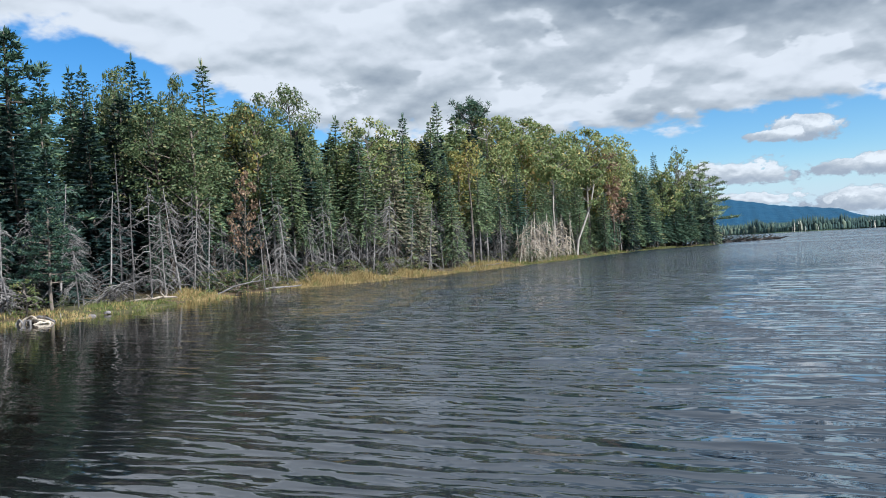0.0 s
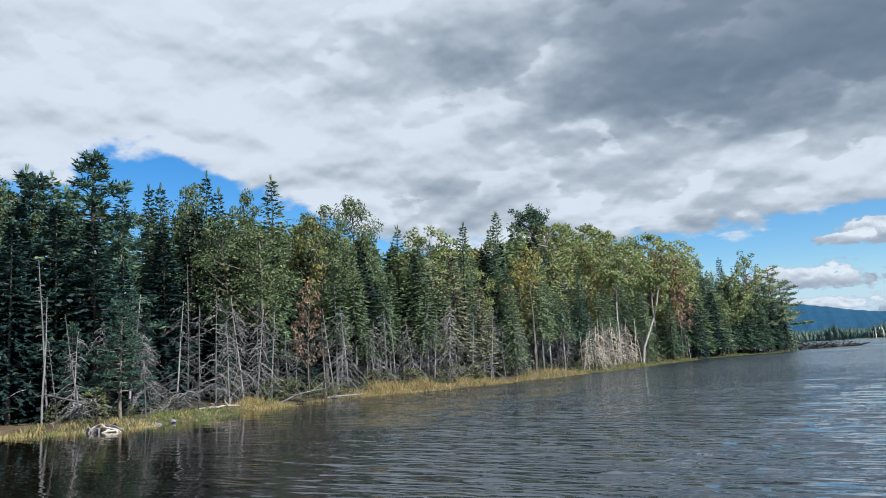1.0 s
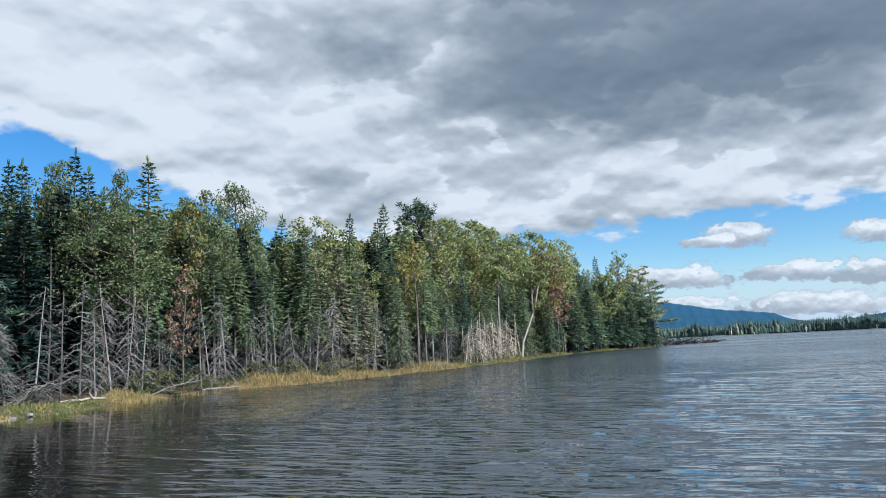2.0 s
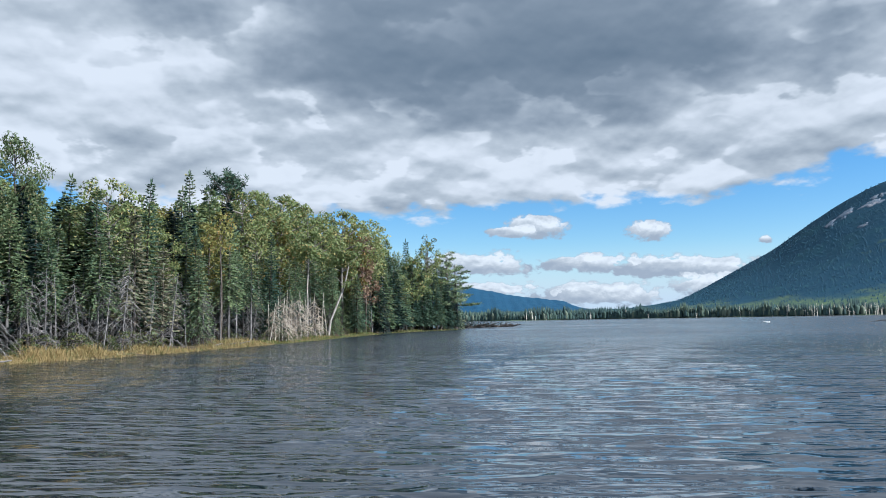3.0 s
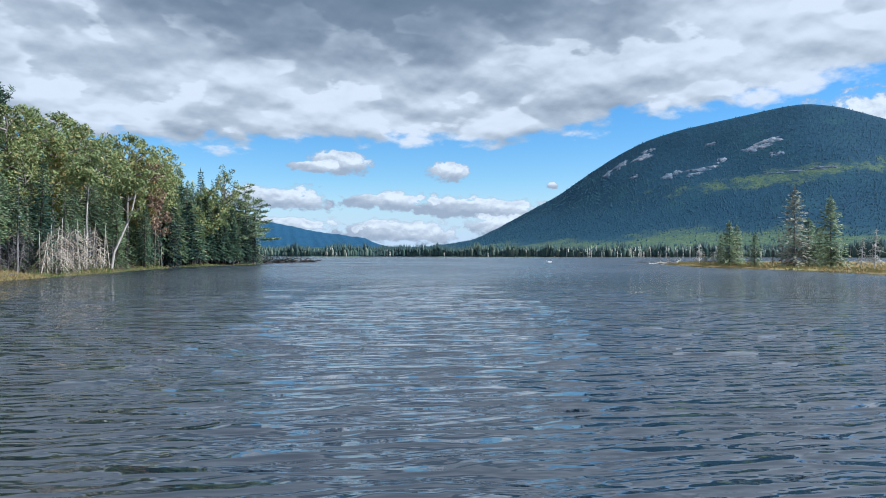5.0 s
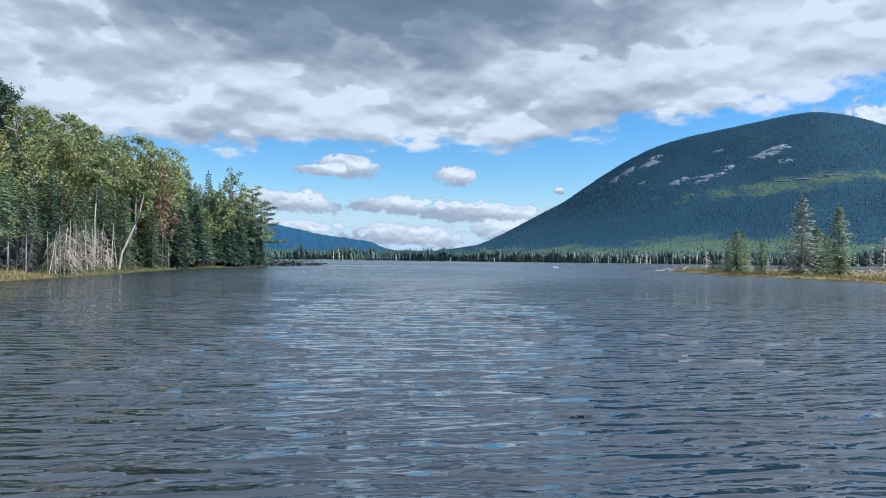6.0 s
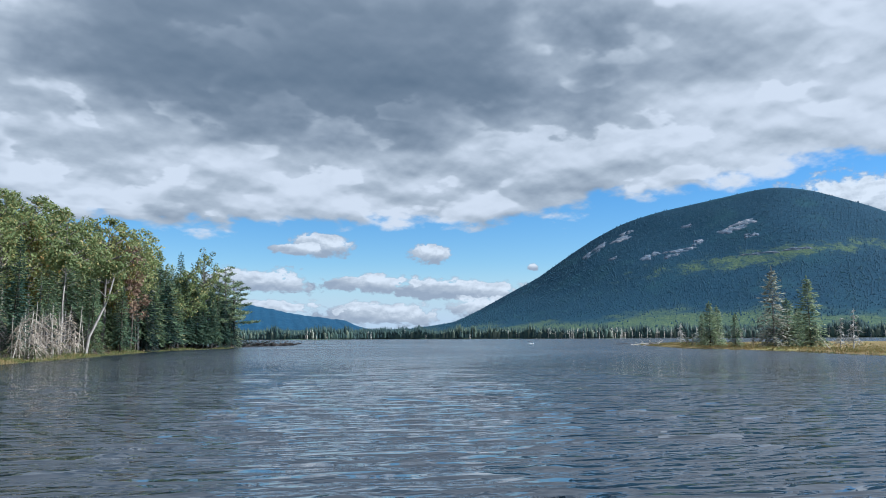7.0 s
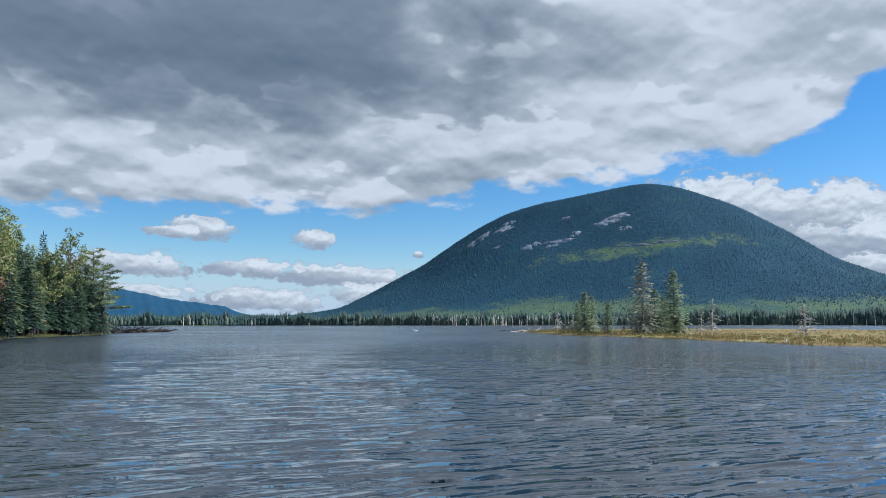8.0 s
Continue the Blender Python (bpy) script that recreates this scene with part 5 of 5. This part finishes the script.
# kind, variant, compass, distance, degrees of the tip, slimness
ISLE_TREES = [("isle_spruce", 0, 56.5, 134, 2.4, 1.1), ("isle_spruce", 1, 57.0, 136, 2.1, 1.0), ("isle_spruce", 2, 58.2, 132, 1.5, 1.1), ("isle_spruce", 1, 55.9, 138, 1.5, 0.9),
              ("grey_spruce", 0, 60.8, 128, 4.7, 0.95), ("isle_spruce", 2, 61.7, 131, 2.5, 1.3), ("isle_spruce", 0, 63.1, 122, 4.0, 0.95),
              ("isle_spruce", 2, 62.4, 133, 1.9, 1.1), ("isle_snag", 0, 64.9, 122, 1.2, 0.8), ("isle_snag", 3, 65.7, 118, 1.8, 0.8), ("isle_snag", 0, 71.9, 112, 1.3, 1.5),
              ("isle_snag", 2, 54.4, 152, 0.9, 1.2), ("isle_spruce", 0, 77.3, 112, 1.6, 1.0), ("shrub", 0, 55.2, 136, -0.1, 1.6), ("shrub", 1, 54.7, 138, -0.2, 1.6), ("snag", 4, 59.4, 130, 0.9, 1.0), ("snag", 5, 60.0, 131, 1.6, 1.0)]
for i, (kd, vr, a, r, e, slim) in enumerate(ISLE_TREES):
    x, y, _ = polar(a, r)
    plant(kd, vr, x, y, top_height(a, r, e), 40.0 * i, slim, group="trees on the island")

# ================= driftwood, fallen wood and other small things =================


def bent_log(q, a, b, r0_, r1_, seed, bow=0.06, sides=8, n=9):
    """A knotty log or limb from a to b."""
    r0 = rng(seed)
    a, b = np.array(a, float), np.array(b, float)
    t = np.linspace(0, 1, n)[:, None]
    d = b - a
    ln = np.linalg.norm(d)
    off = np.cumsum(r0.normal(0, 1, (n, 3)), 0)
    off -= off[0] + (off[-1] - off[0]) * t
    pts = a + d * t + off * bow * ln / n ** 0.5
    rad = np.interp(t[:, 0], [0, 1], [r0_, r1_]) * (0.88 + 0.24 * r0.random(n))
    q.tube(pts, rad, sides)
    return pts


def fallen_log(a, r, length, turn, rad, mat, label, seed, rise=0.1, limbs=4, z=0.12, name="fallen_log"):
    """A log lying by the water, with broken limbs as parts."""
    root = new(name)
    x, y, _ = polar(a, r)
    z0 = max(float(land(np.array([x]), np.array([y]))[0]), -0.12) + z
    root.matrix_basis = pose(x, y, z0, 0, 0, turn)
    tagged(root, label, "log", "fallen wood on the shore")
    q = Pile()
    pts = bent_log(q, (-length / 2, 0, -0.05), (length / 2, 0, rise * length), rad, rad * 0.45, seed)
    part("stem", q.mesh("log_stem", M[mat], True), root)
    r0 = rng(seed + 1)
    for i in range(limbs):
        k = int(r0.integers(2, 8))
        d = unit(r0.normal(0, 1, 3) * [0.7, 1, 0.6] + [0.3, 0, 0.5])
        q = Pile()
        bent_log(q, pts[k], pts[k] + d * length * r0.uniform(0.12, 0.3), rad * 0.4, rad * 0.1, seed + 10 + i, 0.15, 5, 5)
        part("limb", q.mesh("log_limb", M[mat], True), root)
    return root


# hollow, bleached stump in the shallows: an arched shell of root wood with dark gaps
stump = new("driftwood_stump")
sx, sy, _ = polar(-29.5, 33.2)
stump.matrix_basis = pose(sx, sy, 0.0, 0, 0, -10) @ Matrix.Diagonal((0.75, 0.75, 0.75, 1))
tagged(stump, "bleached hollow driftwood stump lying at the water's edge", "stump")
rs = rng(501)
for i, (x0, x1, top, y0) in enumerate(((-0.9, 0.5, 0.62, -0.15), (-0.95, -0.35, 0.5, -0.35), (-0.4, 1.25, 0.48, -0.3), (-0.7, 0.9, 0.55, 0.2), (0.3, 1.3, 0.25, -0.45), (-0.3, 0.15, 0.42, -0.5))):
    q = Pile()
    t = np.linspace(0, 1, 9)
    pts = np.stack([x0 + (x1 - x0) * t, y0 + 0.12 * np.sin(t * 5 + i), -0.12 + 0.8 * top * np.sin(math.pi * (0.08 + 0.8 * t)) + 0.03 * rs.normal(0, 1, 9)], -1)
    q.tube(pts, (0.085 - 0.035 * t) * (0.7 + 0.6 * rs.random(9)), 7)
    part("root", q.mesh("stump_root", M["dead" if i % 2 else "tan_twig"], True), stump)
q = Pile()
bent_log(q, (-0.6, 0.1, -0.1), (0.5, 0.25, 0.25), 0.3, 0.18, 77)
part("core", q.mesh("stump_core", M["bark"], True), stump, "dark core inside the root shell")

fallen_log(-27.9, 34.5, 2.4, 8, 0.05, "drift", "thin pale pole floating beside the stump", 511, 0.01, 1, 0.02)
fallen_log(-22.0, 38.8, 2.6, -6, 0.10, "tan_twig", "tan driftwood log with broken limbs on the bank", 521, 0.04, 6, 0.1)
fallen_log(-15.9, 44.6, 3.4, 30, 0.06, "dead", "slim grey fallen trunk slanting out of the sedge", 531, 0.22, 3, 0.2)
fallen_log(-32.2, 37.5, 6.5, 160, 0.06, "dead", "grey pole leaning across the dark forest edge", 541, 0.2, 2, 0.6)
fallen_log(-12.9, 49.0, 3.0, 15, 0.08, "dead", "grey fallen limb lying in the sedge", 551, 0.05, 3, 0.15)
fallen_log(3.2, 67.0, 3.5, 20, 0.06, "dead", "grey fallen trunk lying in the bank sedge", 561, 0.08, 3, 0.2)

# silvery fallen crowns: fans of bare drooping limbs


def fallen_tree(a, back, size, seed, mat="dead", label="silvery bare fallen tree at the forest edge", n=46, up=0.35):
    root = new("fallen_tree")
    r = edge_r(a) + back
    x, y, _ = polar(a, r)
    root.matrix_basis = Matrix.Translation((x, y, float(land(np.array([x]), np.array([y]))[0])))
    tagged(root, label, "fallen tree", "fallen trees at the forest edge")
    r0 = rng(seed)
    q = Pile()
    spine = bent_log(q, (-0.55 * size, 0.3, 0.1), (0.35 * size, -0.2, 0.55 * size), 0.09, 0.03, seed, 0.05, 6)
    part("trunk", q.mesh("fallen_trunk", M[mat], True), root)
    q = Pile()
    for i in range(n):
        p = spine[int(r0.integers(1, 9))] + r0.normal(0, 0.05, 3)
        th = r0.random() * 6.28
        d = np.array([math.cos(th), math.sin(th), up * r0.random()])
        L = size * (0.25 + 0.45 * r0.random())
        t = np.linspace(0, 1, 5)[:, None]
        pts = p + d * t * L + np.array([0, 0, -0.55]) * L * t ** 2 + r0.normal(0, 0.02, (5, 3)) * L
        pts[:, 2] = np.maximum(pts[:, 2], 0.02)
        q.tube(pts, np.linspace(0.022, 0.006, 5), 3)
        for _ in range(2):
            k = int(r0.integers(1, 4))
            q.tube([pts[k], pts[k] + unit(d + r0.normal(0, 0.8, 3)) * L * 0.3 - [0, 0, 0.08 * L]], [0.010, 0.003], 3)
    part("bare_crown", q.mesh("fallen_crown", M[mat]), root)


for i, (a, back, size) in enumerate(((-23.4, 2.2, 2.3), (-24.6, 3.4, 1.8), (-31.2, 3.4, 1.6), (-9.6, 3.4, 1.6), (-4.4, 3.0, 1.9), (-2.4, 3.2, 2.2))):
    fallen_tree(a, back, size, 600 + 5 * i)
for i, (a, back, e) in enumerate(((6.0, 2.6, 1.5), (6.4, 2.2, 1.0), (6.9, 3.0, 1.9), (7.4, 2.4, 1.2), (7.9, 3.0, 1.6), (8.4, 2.4, 1.8), (8.8, 2.6, 1.3), (9.3, 2.6, 1.7), (9.8, 2.4, 1.0))):
    r = edge_r(a) + back
    plant("pale_snag", i, *polar(a, r)[:2], top_height(a, r, e), 70 * i, 1.1 + 0.15 * (i % 3), group="pale dead trees at the bank", tilt=(5 * math.sin(i * 2.1), 6 * math.cos(i * 1.7)))
for i, (a, e) in enumerate(((5.9, 1.6), (6.7, 2.0), (7.2, 2.5), (7.6, 2.1), (8.3, 2.4), (8.7, 1.8), (9.2, 2.2), (9.9, 2.3), (10.3, 1.7))):
    r = edge_r(a) + 3.2
    plant("pale_pole", i, *polar(a, r)[:2], top_height(a, r, e), 40 * i, 1.0, group="pale dead trees at the bank", tilt=(2 * math.sin(i * 2.3), 3 * math.cos(i * 1.3)))
for i in range(9):
    a = 5.6 + 0.55 * i
    plant("shrub", i, *polar(a, edge_r(a) + 2.0 + (i * 7 % 5) * 0.3)[:2], 0.9 + 0.25 * (i % 4), 60 * i, 1.3, group="shrubs on the bank")

# leaning pale trunk that bends up into the canopy, and its tall bare neighbour
for a, back, pts, rad, lb in ((10.4, 3.4, ((0, 0, 0), (0.3, 0, 2.2), (1.3, 0.1, 4.6), (2.1, 0.2, 6.6), (2.7, 0.2, 9.5)), 0.19, "pale birch trunk leaning out and bending upward"),
                              (8.8, 4.0, ((0, 0, 0), (0.05, 0, 3), (0.0, 0.1, 6), (0.15, 0.1, 9.0), (0.0, 0.1, 11.0)), 0.12, "slim bare trunk with a few upper limbs")):
    r = edge_r(a) + back
    x, y, _ = polar(a, r)
    root = new("birch_tree")
    root.matrix_basis = pose(x, y, float(land(np.array([x]), np.array([y]))[0]) - 0.2, 0, 0, -a)
    tagged(root, lb, "tree", "forest on the point")
    q = Pile()
    q.tube(np.array(pts), np.linspace(rad, rad * 0.4, 5), 8)
    part("trunk", q.mesh("leaning_trunk", M["pale_bark"], True), root)
    for i, (sd, hz) in enumerate(((1, 3), (-1, 3), (1, 4), (-1, 4))):
        q = Pile()
        o = np.array(pts[hz])
        bent_log(q, o, o + [sd * 1.6, 0.1, 1.4], rad * 0.35, 0.02, 800 + i, 0.06, 5, 6)
        part("limb", q.mesh("leaning_limb", M["pale_bark"], True), root)
    q = Pile()
    r0 = rng(850 + int(back * 10))
    for i in range(14):
        leaf_cloud(r0, q, np.array(pts[4]) + r0.normal(0, 1.1, 3), 0.8, 80, 0.34)
    part("crown", q.mesh("leaning_crown", M["birch_leaf"]), root)

# the low spit of drift logs and dark stones past the point
r0 = rng(901)
for i in range(17):
    k = i / 16
    a, r = 20.3 + 4.6 * k, 166 + 24 * k + r0.normal(0, 1.5)
    fallen_log(a, r, r0.uniform(1.6, 4.2), r0.uniform(-40, 20), r0.uniform(0.12, 0.28), "spit_dark" if r0.random() < 0.85 else "bark",
               "dark drift log stranded on the low spit", 910 + i * 3, r0.uniform(0.02, 0.3), 5, 0.15, "drift_log")


def stone(a, r, size, seed, label, mat="granite"):
    q = Pile()
    r0 = rng(seed)
    bm = bmesh.new()
    bmesh.ops.create_icosphere(bm, subdivisions=2, radius=1.0)
    for v in bm.verts:
        k = 1 + 0.28 * noise.noise(v.co * 1.3 + Vector((seed, 0, 0))) + 0.1 * noise.noise(v.co * 3.1)
        v.co = Vector((v.co.x * size * 1.3 * k, v.co.y * size * k, v.co.z * size * 0.62 * k))
    me = bpy.data.meshes.new("stone")
    bm.to_mesh(me)
    bm.free()
    me.materials.append(M[mat])
    ob = new("stone", me)
    x, y, _ = polar(a, r)
    ob.matrix_basis = pose(x, y, max(float(land(np.array([x]), np.array([y]))[0]), -0.1) + 0.05, 0, 0, r0.uniform(0, 360))
    tagged(ob, label, "stone", "stones at the water's edge")


for i in range(12):
    k = i / 11
    stone(20.6 + 4.0 * k, 168 + 22 * k, r0.uniform(0.5, 1.3), 950 + i, "dark stone on the low spit", "spit_dark")
for i in range(15):
    plant("spit_shrub", i, *polar(20.3 + 0.26 * i, 165 + 1.5 * i)[:2], r0.uniform(1.2, 2.8) * (1 - 0.04 * i), 50 * i, 1.3, z=0.1, group="shrubs on the spit")
stone(-26.0, 34.9, 0.15, 981, "pale rounded stone among green reeds")
stone(-25.0, 35.4, 0.12, 982, "pale rounded stone among green reeds")

# driftwood on the island
fallen_log(51.6, 170, 5.0, -30, 0.16, "drift", "bleached driftwood root at the island's tip", 1001, 0.1, 9, 0.15)
fallen_log(52.3, 158, 4.0, -20, 0.14, "dead", "grey driftwood at the island's tip", 1011, 0.1, 8, 0.15)
fallen_log(50.0, 186, 4.0, -50, 0.12, "dead", "grey driftwood stranded before the island", 1016, 0.05, 4, 0.1)
fallen_log(64.0, 101, 1.7, 60, 0.06, "drift", "white broken stake leaning in the sedge", 1021, 0.75, 1, 0.35)
fallen_log(70.6, 80.5, 1.6, 10, 0.06, "drift", "white forked branch lying on the sedge", 1031, 0.15, 3, 0.25)
fallen_log(53.0, 152, 3.0, 20, 0.1, "drift", "bleached dead branch on the island", 1041, 0.2, 8, 0.3)

# white boat on the open water, end on
boat = new("motor_boat")
bx_, by_, _ = polar(43.2, 190)
boat.matrix_basis = pose(bx_, by_, -0.04, 0, 0, 70) @ Matrix.Diagonal((0.7, 0.7, 0.6, 1))
tagged(boat, "small white open boat far out on the lake", "boat")


def paint_build(gr):
    n = gr.noise(place(gr), 4.0, 3.0)
    return coat(gr, gr.mix(n, (0.72, 0.73, 0.74), (0.82, 0.82, 0.81)), 0.35, spec=0.5)


M["white_paint"] = material("white_paint", paint_build)
q = Pile()
st = np.linspace(0, 1, 9)
half = 0.75 * (1 - st ** 2.6) + 0.02
sec = []
for x_, w_, rise in zip(-1.9 + 3.8 * st, half, 0.12 * st ** 2):
    sec.append([(x_, -w_, 0.52 + rise), (x_, -w_ * 0.8, 0.1), (x_, 0, -0.12 + rise), (x_, w_ * 0.8, 0.1), (x_, w_, 0.52 + rise), (x_, w_ * 0.85, 0.48 + rise), (x_, 0, 0.08), (x_, -w_ * 0.85, 0.48 + rise)])
q.put(np.array(sec), grid_faces(9, 8, True))
q.put(np.array(sec[0]), [[0, 1, 2, 6], [2, 3, 4, 6]])
part("hull", q.mesh("boat_hull", M["white_paint"], True), boat)
for x_ in (-0.9, 0.3):
    q = Pile()
    q.put([(x_, -0.6, 0.36), (x_ + 0.28, -0.6, 0.36), (x_ + 0.28, 0.6, 0.36), (x_, 0.6, 0.36), (x_, -0.6, 0.3), (x_ + 0.28, -0.6, 0.3), (x_ + 0.28, 0.6, 0.3), (x_, 0.6, 0.3)],
          [[0, 1, 2, 3], [4, 7, 6, 5], [0, 4, 5, 1], [1, 5, 6, 2], [2, 6, 7, 3], [3, 7, 4, 0]])
    part("bench", q.mesh("boat_bench", M["drift"]), boat)
q = Pile()
q.tube([(-2.05, 0, 0.0), (-2.05, 0, 0.5), (-2.0, 0, 0.85)], [0.07, 0.13, 0.1], 8)
part("motor", q.mesh("boat_motor", M["bark"], True), boat, "dark outboard motor")
